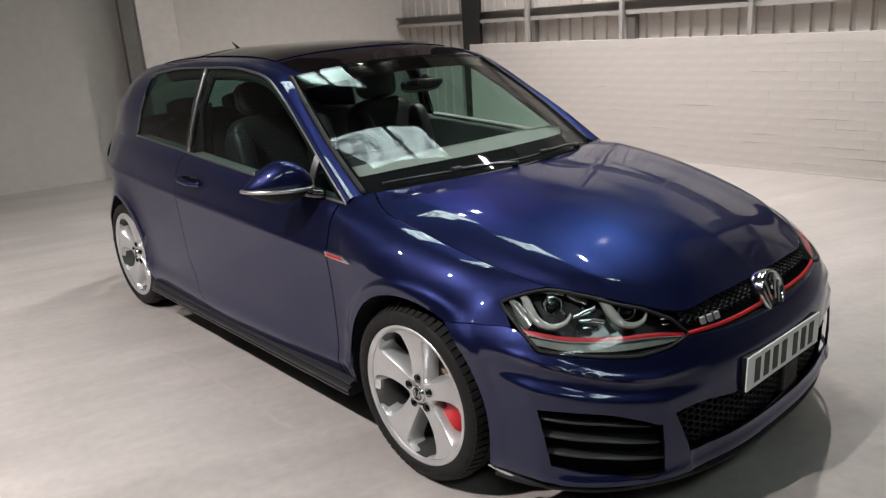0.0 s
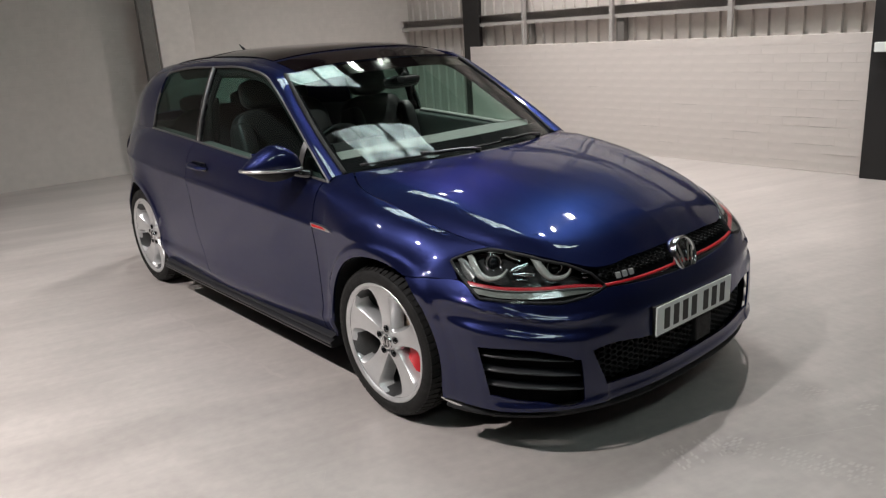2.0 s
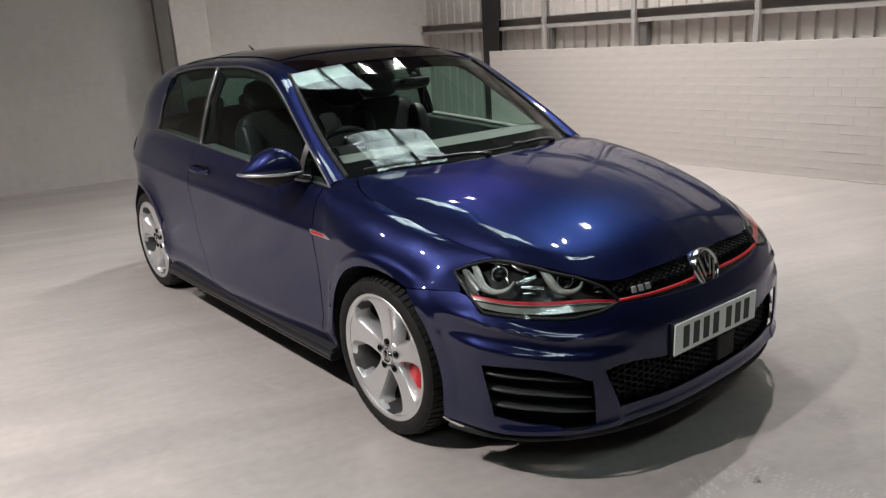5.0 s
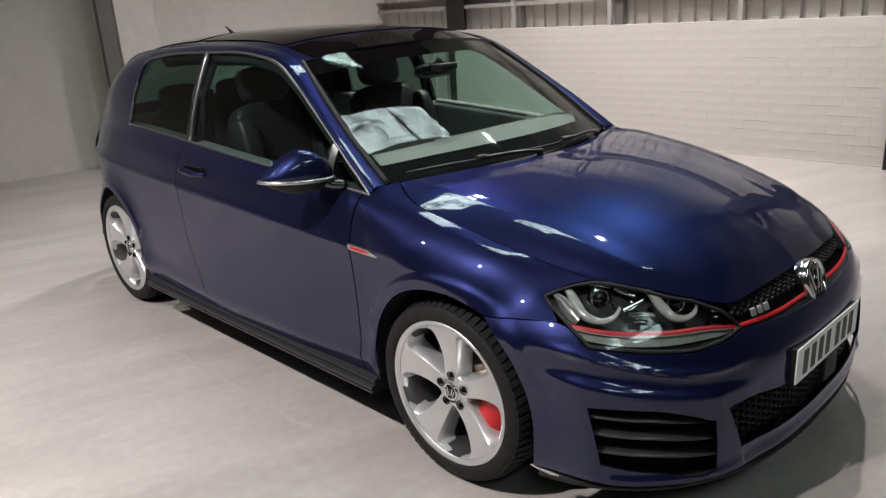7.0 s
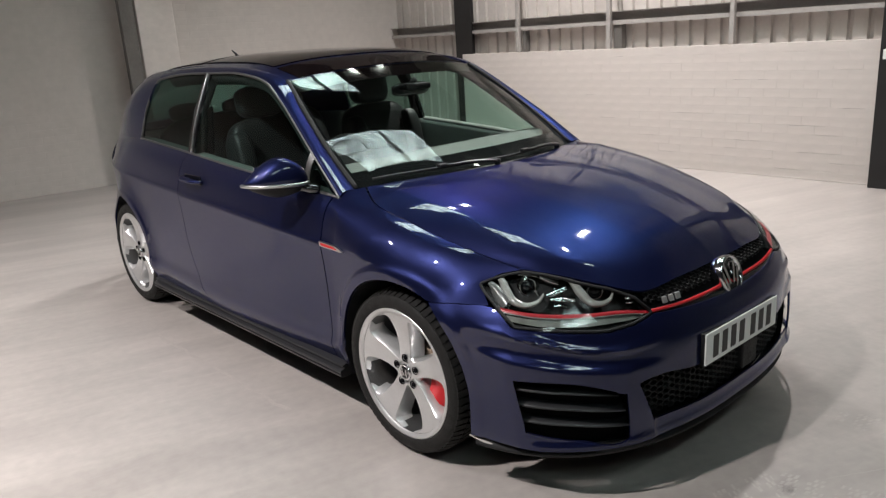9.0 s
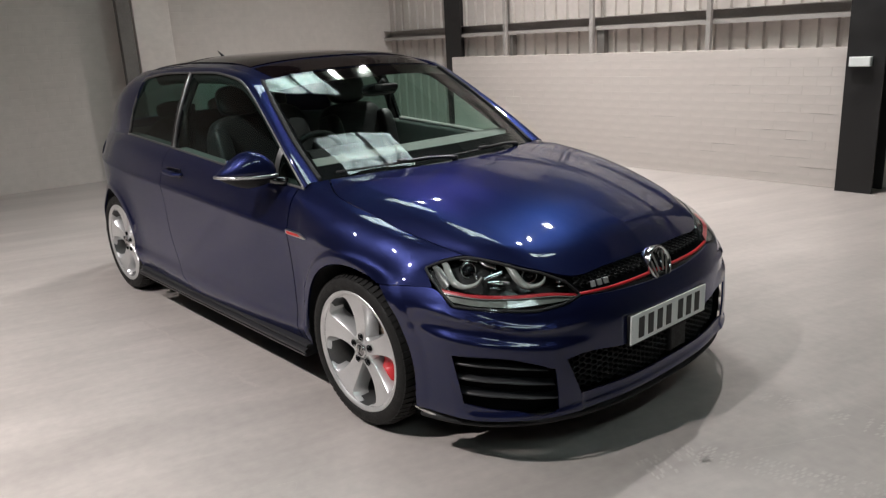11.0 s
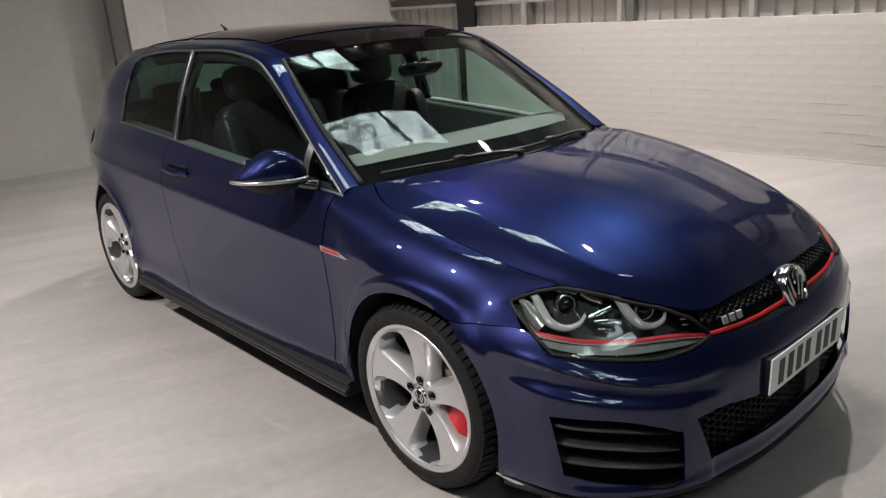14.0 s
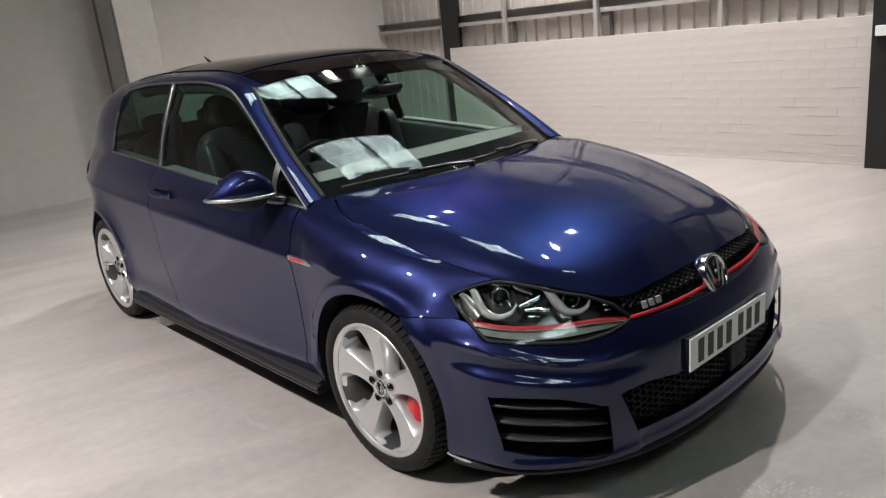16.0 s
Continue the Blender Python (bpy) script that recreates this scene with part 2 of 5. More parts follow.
# ---- mesh helpers ----
def part(name, bm, material, parent=None, label="", smooth=True):
    me = bpy.data.meshes.new(name)
    bm.to_mesh(me)
    bm.free()
    if smooth:
        me.polygons.foreach_set("use_smooth", [True] * len(me.polygons))
    me.materials.append(material)
    ob = new(name, me)
    ob.parent = parent
    if label:
        tagged(ob, label)
    return ob


def thing(name, label, category, group="", kind=""):
    return tagged(new(name), label, category, group, kind)


def box(bm, x0, x1, y0, y1, z0, z1, bevel=0.0):
    v = [bm.verts.new((x, y, z)) for x in (x0, x1) for y in (y0, y1) for z in (z0, z1)]
    fs = [bm.faces.new([v[i] for i in q]) for q in ((0, 1, 3, 2), (4, 6, 7, 5), (0, 4, 5, 1), (2, 3, 7, 6), (0, 2, 6, 4), (1, 5, 7, 3))]
    if bevel:
        bmesh.ops.bevel(bm, geom=list({e for f in fs for e in f.edges}), offset=bevel, segments=2, affect="EDGES", profile=0.5)
    return bm


def boxm(*a, **k):
    return box(bmesh.new(), *a, **k)


def spl(x, pts):
    """Cubic Hermite through (x, value) pairs with finite-difference slopes."""
    px, pv = np.array([p[0] for p in pts], float), np.array([p[1] for p in pts], float)
    m = np.gradient(pv, px)
    x = np.clip(np.asarray(x, float), px[0], px[-1])
    i = np.clip(np.searchsorted(px, x) - 1, 0, len(px) - 2)
    h = px[i + 1] - px[i]
    t = (x - px[i]) / h
    return (2 * t**3 - 3 * t**2 + 1) * pv[i] + (t**3 - 2 * t**2 + t) * h * m[i] + (3 * t**2 - 2 * t**3) * pv[i + 1] + (t**3 - t**2) * h * m[i + 1]


def crv(pts, n=24):
    """n points, evenly spaced, on a smooth curve through pts."""
    p = np.array(pts, float)
    d = np.r_[0, np.cumsum(np.linalg.norm(np.diff(p, axis=0), axis=1))]
    s = np.linspace(0, d[-1], max(200, 8 * n))
    if len(p) == 2:
        c = np.array([np.interp(s, d, p[:, k]) for k in range(3)]).T
    else:
        c = np.array([spl(s, list(zip(d, p[:, k]))) for k in range(3)]).T
    a = np.r_[0, np.cumsum(np.linalg.norm(np.diff(c, axis=0), axis=1))]
    t = np.linspace(0, a[-1], n)
    return np.array([np.interp(t, a, c[:, k]) for k in range(3)]).T


def coons(b, t, l, r, bulge=(0, 0, 0)):
    """Patch from four edge curves: bottom and top run left to right, left and right run upwards."""
    n, m = len(b), len(l)
    u, v = np.linspace(0, 1, n)[None, :, None], np.linspace(0, 1, m)[:, None, None]
    s = (1 - v) * b[None] + v * t[None] + (1 - u) * l[:, None] + u * r[:, None]
    s = s - ((1 - u) * (1 - v) * b[0] + u * (1 - v) * b[-1] + (1 - u) * v * t[0] + u * v * t[-1])
    return s + np.array(bulge) * (16 * u * (1 - u) * v * (1 - v))


def inset(P, du, dv):
    """Shrinks a patch by du metres at left and right and dv at bottom and top."""
    P = P.copy()
    for axis, d in ((1, du), (0, dv)):
        if not d:
            continue
        Q = np.moveaxis(P, axis, 0)
        for a, b in ((0, 1), (-1, -2)):
            way = Q[b] - Q[a]
            Q[a] += way * (d / np.maximum(np.linalg.norm(way, axis=-1, keepdims=True), 2 * d))
    return P


CENTRE = np.array([-1.2, 0.0, 0.55])


def sheet(bm, P, side=1, skirt=0.012, out=None):
    """A patch of points as faces that look outward, its rim turned in by skirt. side -1 mirrors it across y."""
    P = np.array(P, float)
    P[..., 1] *= side
    m, n = P.shape[:2]
    du, dv = np.gradient(P, axis=1), np.gradient(P, axis=0)
    N = np.cross(du, dv)
    N /= np.maximum(np.linalg.norm(N, axis=-1, keepdims=True), 1e-9)
    way = (P - CENTRE) if out is None else np.array(out) * np.ones_like(P)
    flip = (N * way).sum() < 0
    if flip:
        N = -N
    vs = [[bm.verts.new(P[j, i]) for i in range(n)] for j in range(m)]
    for j in range(m - 1):
        for i in range(n - 1):
            q = (vs[j][i], vs[j][i + 1], vs[j + 1][i + 1], vs[j + 1][i])
            bm.faces.new(q[::-1] if flip else q)
    if skirt:
        loop = [(0, i) for i in range(n - 1)] + [(j, n - 1) for j in range(m - 1)] + [(m - 1, i) for i in range(n - 1, 0, -1)] + [(j, 0) for j in range(m - 1, 0, -1)]
        low = [bm.verts.new(P[a] - N[a] * skirt) for a in loop]
        top = [bm.verts.new(P[a]) for a in loop]
        for k in range(len(loop)):
            k2 = (k + 1) % len(loop)
            q = (top[k], low[k], low[k2], top[k2])
            bm.faces.new(q[::-1] if flip else q)
    return bm


def lathe(prof, n=64, axis="y", bm=None):
    """Turns a profile of (radius, along) pairs round the y axis."""
    bm = bm or bmesh.new()
    rings = []
    for k in range(n):
        a = 2 * math.pi * k / n
        rings.append([bm.verts.new((r * math.cos(a), h, r * math.sin(a))) for r, h in prof])
    for k in range(n):
        a, b = rings[k], rings[(k + 1) % n]
        for i in range(len(prof) - 1):
            bm.faces.new((a[i], a[i + 1], b[i + 1], b[i]))
    bmesh.ops.remove_doubles(bm, verts=bm.verts, dist=1e-5)
    bmesh.ops.recalc_face_normals(bm, faces=bm.faces)
    return bm


def tube(pts, r, n=8, bm=None, smooth_n=0, flat=1.0):
    """A rod along points, radius r (a number or one per point)."""
    bm = bm or bmesh.new()
    p = crv(pts, smooth_n) if smooth_n else np.array(pts, float)
    rr = np.ones(len(p)) * r if np.isscalar(r) else np.interp(np.linspace(0, 1, len(p)), np.linspace(0, 1, len(r)), r)
    rings = []
    for k in range(len(p)):
        d = Vector(p[min(k + 1, len(p) - 1)] - p[max(k - 1, 0)]).normalized()
        a = d.cross(Vector((0, 0, 1)) if abs(d.z) < 0.95 else Vector((1, 0, 0))).normalized()
        b = d.cross(a)
        rings.append([bm.verts.new(Vector(p[k]) + (a * math.cos(t) + b * (math.sin(t) * flat)) * rr[k]) for t in [2 * math.pi * i / n for i in range(n)]])
    for a, b in zip(rings, rings[1:]):
        for i in range(n):
            bm.faces.new((a[i], a[(i + 1) % n], b[(i + 1) % n], b[i]))
    bm.faces.new(rings[0])
    bm.faces.new(rings[-1][::-1])
    bmesh.ops.recalc_face_normals(bm, faces=bm.faces)
    return bm


def extrude(bm, outline, vec):
    """A prism from a flat outline of 3D points."""
    a = [bm.verts.new(p) for p in outline]
    b = [bm.verts.new(Vector(p) + Vector(vec)) for p in outline]
    fs = [bm.faces.new(a), bm.faces.new(b[::-1])]
    for i in range(len(a)):
        k = (i + 1) % len(a)
        fs.append(bm.faces.new((a[i], b[i], b[k], a[k])))
    bmesh.ops.recalc_face_normals(bm, faces=fs)
    return bm


# ---- the hall ----
def back_x(y):
    return -7.43 + 0.119 * y


SIDE_Y = 4.67       # face of the painted brick wall beside the car
TOP = 1.24          # its height
HALL_X, HALL_Y, ROOF = 14.0, -14.0, 5.6

floor = tagged(part("floor", boxm(-9, HALL_X + 1, HALL_Y - 1, 6, -0.2, 0.0), FLOOR, smooth=False), "light grey painted concrete floor with faint streaks", "floor", kind="structure")
# pale filled crack and scrapes in the floor paint
FILLER = mat("pale_floor_filler", (0.405, 0.367, 0.344), 0.5, vary=0.1, scale=14)
rng = random.Random(8)
for x0, y0, x1, y1, w in ((-1.98, -1.02, -0.62, -1.005, 0.030), (0.99, 0.47, 1.24, 0.44, 0.004), (1.20, -0.05, 1.42, 0.30, 0.005), (1.30, 0.62, 1.62, 0.50, 0.003), (0.10, -1.42, 0.16, -1.28, 0.004), (0.16, -1.28, 0.26, -1.36, 0.003)):
    pts = [np.array((x0 + (x1 - x0) * t, y0 + (y1 - y0) * t, 0)) + (rng.uniform(-1, 1) * w * 0.4, rng.uniform(-1, 1) * w * 0.4, 0) for t in np.linspace(0, 1, 24)]
    side = np.array((y0 - y1, x1 - x0, 0)) / math.hypot(x1 - x0, y1 - y0)
    G = np.stack([np.array([p + side * w * k * rng.uniform(0.3, 1) + (0, 0, 0.0015) for p in pts]) for k in (-0.5, 0.5)])
    part("floor_scrape", sheet(bmesh.new(), G, 1, 0.0, out=(0, 0, 1)), FILLER, floor, "pale scrape in the floor paint")
# pale tread prints left by tyres on the paint
PRINT = mat("pale_tyre_print", (0.412, 0.377, 0.355), 0.45, vary=0.12, scale=30)
for x0, y0, x1, y1, n in ((1.02, -0.40, 1.09, -0.16, 12), (1.09, -0.17, 1.66, 0.0, 30), (1.02, 0.39, 1.55, 0.44, 26)):
    bm = bmesh.new()
    way = np.array((x1 - x0, y1 - y0)) / math.hypot(x1 - x0, y1 - y0)
    side = np.array((-way[1], way[0]))
    for k in range(n):
        if rng.random() < 0.25:
            continue
        c = np.array((x0, y0)) + np.array((x1 - x0, y1 - y0)) * (k + 0.5) / n
        for j in range(5):
            if rng.random() < 0.3:
                continue
            m = c + side * (0.026 * (j - 2) + rng.uniform(-0.003, 0.003))
            a, b = way * rng.uniform(0.003, 0.0075), (side + way * 0.35) * rng.uniform(0.008, 0.0135)
            bm.faces.new([bm.verts.new((*(m + p), 0.0012)) for p in (-a - b, a - b, a + b, -a + b)])
    tagged(part("tyre_print", bm, PRINT, floor, "pale tyre tread print on the floor", smooth=False), kind="stuff")
wall_side = tagged(part("wall_north", boxm(-5.28, -0.23, SIDE_Y + 0.0018, SIDE_Y + 0.22, 0, TOP - 0.004), WALL, smooth=False), "low white painted brick wall under steel cladding", "wall", kind="structure")
bm = bmesh.new()
y0, y1 = HALL_Y - 0.2, 5.2
extrude(bm, [(back_x(y0), y0, 0), (back_x(y1), y1, 0), (back_x(y1) - 0.25, y1, 0), (back_x(y0) - 0.25, y0, 0)], (0, 0, ROOF))
tagged(part("wall_west", bm, WALL_FAR, smooth=False), "tall white painted brick wall", "wall", kind="structure")
# walls out of view, coloured dark to cut fill and reflections on the car
tagged(part("wall_south", boxm(-9, HALL_X, HALL_Y - 0.2, HALL_Y, 0, ROOF), WALL_DARK, smooth=False), "unseen dark grey wall, added to keep bounce light low", "wall", kind="structure")
tagged(part("wall_east", boxm(HALL_X, HALL_X + 0.2, HALL_Y - 0.2, 5.2, 0, ROOF), WALL_DARK, smooth=False), "unseen dark grey wall, added to keep bounce light low", "wall", kind="structure")
tagged(part("ceiling", boxm(-9, HALL_X + 0.2, HALL_Y - 0.2, 5.2, ROOF, ROOF + 0.15), CEIL, smooth=False), "dark sheet roof lining", "ceiling", kind="structure")

# corrugated cladding above the low wall
bm = bmesh.new()
xs, prof = -7.2, []
while xs < HALL_X:
    prof += [(xs, 4.90), (xs + 0.115, 4.90), (xs + 0.127, 4.928), (xs + 0.155, 4.928), (xs + 0.167, 4.90)]
    xs += 0.17
rows = [[bm.verts.new((x, y, z)) for x, y in prof] for z in (0.0, 5.6)]
for i in range(len(prof) - 1):
    bm.faces.new((rows[0][i], rows[0][i + 1], rows[1][i + 1], rows[1][i]))
tagged(part("cladding", bm, CLAD, smooth=False), "pale grey corrugated steel cladding sheet", "cladding", kind="structure")
for z in (1.492, 2.75, 4.0):
    bm = bmesh.new()
    # open channel: lip in front at the bottom, web at the back, top flange over it
    sec = [(4.780, 0.0), (4.780, 0.046), (4.785, 0.046), (4.785, 0.006), (4.885, 0.006), (4.885, 0.136), (4.775, 0.136), (4.775, 0.142), (4.891, 0.142), (4.891, 0.0)]
    extrude(bm, [(-6.9, y, z + h) for y, h in sec], (HALL_X + 6.9, 0, 0))
    tagged(part("trim", bm, STEEL_GREY, smooth=False), "grey steel sheeting rail on the cladding", "rail", kind="structure")
for x, w in ((-4.36, 0.04), (-3.03, 0.10), (-1.61, 0.0), (1.0, 0.04), (2.5, 0.04)):
    tagged(part("trim", boxm(x - 0.024, x + 0.024, 4.725, 4.772, TOP, 5.6, bevel=0.004), STEEL_GREY, smooth=False), "grey steel upright on the cladding", "post", kind="structure")
    # dark strip drawn for the shadow at the upright's side
    if w:
        tagged(part("trim", boxm(x + 0.028, x + 0.028 + w, 4.80, 4.882, TOP, 1.49), STEEL_DULL, smooth=False), "dull grey strip standing in for the shadow beside the upright", "bracket", kind="structure")


def stanchion(x, y, w=0.25, d=0.25, h=5.6):
    """An I-section column."""
    bm = bmesh.new()
    box(bm, x - w / 2, x + w / 2, y - d / 2, y - d / 2 + 0.02, 0, h)
    box(bm, x - w / 2, x + w / 2, y + d / 2 - 0.02, y + d / 2, 0, h)
    box(bm, x - 0.012, x + 0.012, y - d / 2 + 0.02, y + d / 2 - 0.02, 0, h)
    return tagged(part("trim", bm, STEEL_BLACK, smooth=False), "black painted steel column", "column", kind="structure")


stanchion(-5.28, 4.855, 0.30, 0.30)
stanchion(-0.08, 4.70, 0.30, 0.28)

# pillar and dark column at the back wall
tagged(part("pillar", boxm(-7.4, -6.9, 1.10, 1.54, 0, 5.6, bevel=0.01), WALL, smooth=False), "white painted square pillar", "pillar", kind="structure")
tagged(part("trim", boxm(-6.94, -6.86, 0.90, 1.06, 0, 5.6, bevel=0.006), STEEL_DULL, smooth=False), "dull grey steel column beside the pillar", "column", kind="structure")

# ---- roof lights and lamps ----
# the two at x 4.6 are unseen, added to brighten the nose and its shadow
for x, y, hx, hy in ((-2.85, 0.88, 0.40, 1.04), (-0.85, 0.87, 0.38, 1.16), (1.30, 2.3, 0.13, 0.35), (4.6, -1.6, 0.40, 1.25), (4.6, -5.2, 0.40, 1.25)):
    ob = part("rooflight", boxm(-hx, hx, -hy, hy, -0.013, 0.013), ROOFLIGHT, smooth=False)
    ob.location = (x, y, ROOF - 0.017)
    tagged(ob, "translucent corrugated rooflight sheet letting in daylight, front pair added as fill", "rooflight", "rooflights")
for x in (-1.85, 0.3, 2.4):
    tagged(part("trim", boxm(x - 0.06, x + 0.06, HALL_Y, 4.9, ROOF - 0.3, ROOF - 0.002), STEEL_BLACK, smooth=False), "dark steel roof beam", "beam", kind="structure")
tagged(part("trim", boxm(-7.3, HALL_X, 0.91, 0.99, ROOF - 0.38, ROOF - 0.302), STEEL_BLACK, smooth=False), "dark steel roof purlin", "beam", kind="structure")
for x, y, share in ((-0.56, 2.95, 0.72), (-3.0, 2.15, 0.20), (-3.4, 3.10, 0.88), (-0.45, -4.20, 1.75), (-3.3, -4.20, 0.98)):
    lamp = thing("ceiling_lamp", "white high-bay ceiling lamp with bright panel hung from the roof", "lamp", "ceiling lamps")
    part("housing", boxm(x - 0.2, x + 0.2, y - 0.2, y + 0.2, 5.03, 5.12, bevel=0.01), STEEL_GREY, lamp, smooth=False)
    part("diffuser", boxm(x - 0.10, x + 0.10, y - 0.10, y + 0.10, 5.012, 5.028), LED, lamp, smooth=False)
    part("hanger", tube([(x, y, 5.11), (x, y, ROOF + 0.01)], 0.012, 6), STEEL_GREY, lamp)
    ld = bpy.data.lights.new("lamp_light", "AREA")
    ld.shape, ld.size, ld.energy, ld.color, ld.spread = "DISK", 0.13, LAMP_W * share, (1.0, 0.948, 0.940), radians(116)
    lo = new("lamp_light", ld)
    lo.location = (x, y, 5.0)
    lo.parent = lamp
box_w = thing("junction_box", "white plastic junction box on the black column", "box")
part("cover", boxm(-0.19, -0.02, 4.50, 4.556, 1.085, 1.165, bevel=0.006), PLATE, box_w, smooth=False)

# painted plinth at the foot of the low wall
tagged(part("baseboard", boxm(-5.1, -0.24, 4.662, 4.672, 0.0, 0.012, bevel=0.004), WALL), "white painted plinth along the wall foot", "plinth", kind="structure")
# ---- the car ----
car = thing("car", "dark blue metallic three-door hatchback parked on the floor", "car")
AXLE_R, WHEEL_Z, ARCH = -2.631, 0.3165, 0.362


def yc(x):
    """Half width at the side crease."""
    return spl(x, [(-3.2, 0.66), (-3.0, 0.750), (-2.63, 0.848), (-2.2, 0.876), (-1.6, 0.892), (-0.9, 0.882), (-0.45, 0.866), (0, 0.878), (0.2, 0.851), (0.31, 0.833), (0.405, 0.806)])


def zc(x):
    return spl(x, [(-3.2, 0.86), (-2.6, 0.84), (-1.7, 0.815), (-1.37, 0.802), (-0.97, 0.776), (-0.45, 0.738), (0, 0.716), (0.2, 0.696), (0.31, 0.678), (0.405, 0.662)])


def flare(x, z, ax=0.0):
    """Proud lip round a wheel arch."""
    r = np.hypot(x - ax, z - WHEEL_Z)
    return 0.009 / (1 + np.exp(np.clip((r - ARCH - 0.043) / 0.0045, -40, 40)))


def y_low(x, z):
    """Half width of the body below the side crease."""
    t = np.clip((zc(x) - z) / (zc(x) - 0.26), 0, 1.2)
    fade = np.clip((-x - 0.1) / 0.3, 0.12, 1)
    y = yc(x) - 0.014 * fade * np.sin(np.pi * np.clip(t * 1.1, 0, 1)) ** 0.8 - 0.024 * t**4 + 0.012 * np.exp(-(((t - 0.9) / 0.08) ** 2))
    tail_out = 0.045 * np.clip((-x - 2.78) / 0.2, 0, 1) * np.exp(-np.clip((z - 0.48) / 0.16, 0, 9) ** 2)
    r = np.hypot(x - AXLE_R, z - WHEEL_Z)
    lip = 0.016 * np.exp(-(((r - ARCH) / 0.085) ** 2)) * np.clip((zc(x) - z) / 0.10, 0, 1) * np.clip((z - 0.22) / 0.12, 0, 1)
    return y + 0.5 * flare(x, z, AXLE_R) + tail_out + lip


def zb(x):
    return spl(x, [(-3.3, 0.99), (-2.43, 1.027), (-1.8, 1.003), (-1.25, 0.967), (-0.64, 0.924), (-0.42, 0.906)])


def yb(x):
    """Half width at the window line."""
    return spl(x, [(-3.3, 0.57), (-3.0, 0.668), (-2.7, 0.726), (-2.43, 0.757), (-1.66, 0.795), (-1.2, 0.800), (-0.42, 0.775)])


def arch_z(x, ax):
    return WHEEL_Z + np.sqrt(np.maximum(ARCH**2 - (x - ax) ** 2, 0))


def cols(xs, lo, hi, fy, rows):
    """Upright columns of points at each x, from height lo(x) to hi(x), with half width fy(x, z)."""
    v = np.linspace(0, 1, rows)[:, None]
    X = np.asarray(xs, float)[None] * np.ones_like(v)
    Z = lo(X) + (hi(X) - lo(X)) * v
    return np.stack([X, fy(X, Z), Z], -1)


def shoulder(xs, rows=14):
    """Side from the crease up to the window line: hollow above the crease, then full."""
    v = np.linspace(0, 1, rows)[:, None]
    X = np.asarray(xs, float)[None] * np.ones_like(v)
    y0, z0, y3, z3 = yc(X), zc(X), yb(X), zb(X)
    h = z3 - z0
    back = np.clip((-2.2 - X) / 0.5, 0, 1)
    ya, za, yd, zd = y0 - 0.020, z0 + 0.15 * h, y0 - 0.018 - back * 0.30 * (y0 - y3), z0 + 0.78 * h
    q = lambda a, b, c, d: (1 - v) ** 3 * a + 3 * v * (1 - v) ** 2 * b + 3 * v * v * (1 - v) * c + v**3 * d
    return np.stack([X, q(y0, ya, yd, y3), q(z0, za, zd, z3)], -1)


SILL = 0.238
DOOR_F, DOOR_R = -0.455, -1.70


def spread(a, b, n):
    """Samples packed towards both ends."""
    return a + (b - a) * (1 - np.cos(np.linspace(0, np.pi, n))) / 2


# nose: skin by an angle (0 at the middle, 90 at the side) and a height
NOSE_N, NOSE_X = 2.6, 0.16


def f_x(z):
    return spl(z, [(0.10, 0.79), (0.15, 0.845), (0.2, 0.860), (0.3, 0.870), (0.42, 0.866), (0.52, 0.858), (0.58, 0.830), (0.62, 0.795), (0.68, 0.74), (0.75, 0.66)])


def w_x(z):
    return spl(z, [(0.10, 0.845), (0.2, 0.872), (0.3, 0.876), (0.42, 0.877), (0.52, 0.876), (0.62, 0.862), (0.68, 0.81), (0.75, 0.70)])


def front(deg, z, grow=0.0):
    th = np.radians(np.clip(deg, 0, 89.99))
    c, sn = np.cos(th) ** (2 / NOSE_N), np.sin(th) ** (2 / NOSE_N)
    return np.stack([NOSE_X + (f_x(z) - NOSE_X + grow) * c, (w_x(z) + grow) * sn, z + 0 * th], -1)


def nose(deg, z, grow=0.0):
    return tuple(float(k) for k in front(np.array(deg, float), np.array(z, float), grow))


def th_arch(z):
    xa = np.where(z > WHEEL_Z, np.sqrt(np.maximum(ARCH**2 - (z - WHEEL_Z) ** 2, 0)), ARCH - 0.05 * (WHEEL_Z - z))
    return np.degrees(np.arccos(np.clip((xa - NOSE_X) / (f_x(z) - NOSE_X), 0, 1) ** (NOSE_N / 2)))


HL_TOP = [(24.0, 0.612), (26.8, 0.652), (33.4, 0.685), (49.2, 0.722), (58, 0.735), (65.2, 0.739), (73.3, 0.724), (77.6, 0.705)]
HL_BOT = [(24.0, 0.602), (29.3, 0.587), (38.6, 0.579), (47.6, 0.588), (58, 0.598), (64.5, 0.603), (68.8, 0.648), (77.6, 0.698)]
lamp_top = lambda d: np.interp(d, [p[0] for p in HL_TOP], [p[1] for p in HL_TOP])
lamp_bot = lambda d: np.interp(d, [p[0] for p in HL_BOT], [p[1] for p in HL_BOT])

# hood
HOOD_K = nose(65.2, 0.743)
GAP = [(-0.37, 0.675, 0.940), (-0.26, 0.728, 0.905), (0.0, 0.737, 0.848), (0.2, 0.712, 0.797), HOOD_K]
LIP = [HOOD_K, nose(49.2, 0.727), nose(33.4, 0.690), nose(25, 0.664), nose(11.5, 0.667), nose(0, 0.668)]
CROWN = [(-0.17, 0, 0.955), (0.05, 0, 0.930), (0.3, 0, 0.882), (0.52, 0, 0.815), (0.68, 0, 0.735), nose(0, 0.668)]
COWL = [(-0.37, 0.675, 0.940), (-0.30, 0.5, 0.948), (-0.21, 0.25, 0.954), (-0.17, 0, 0.955)]
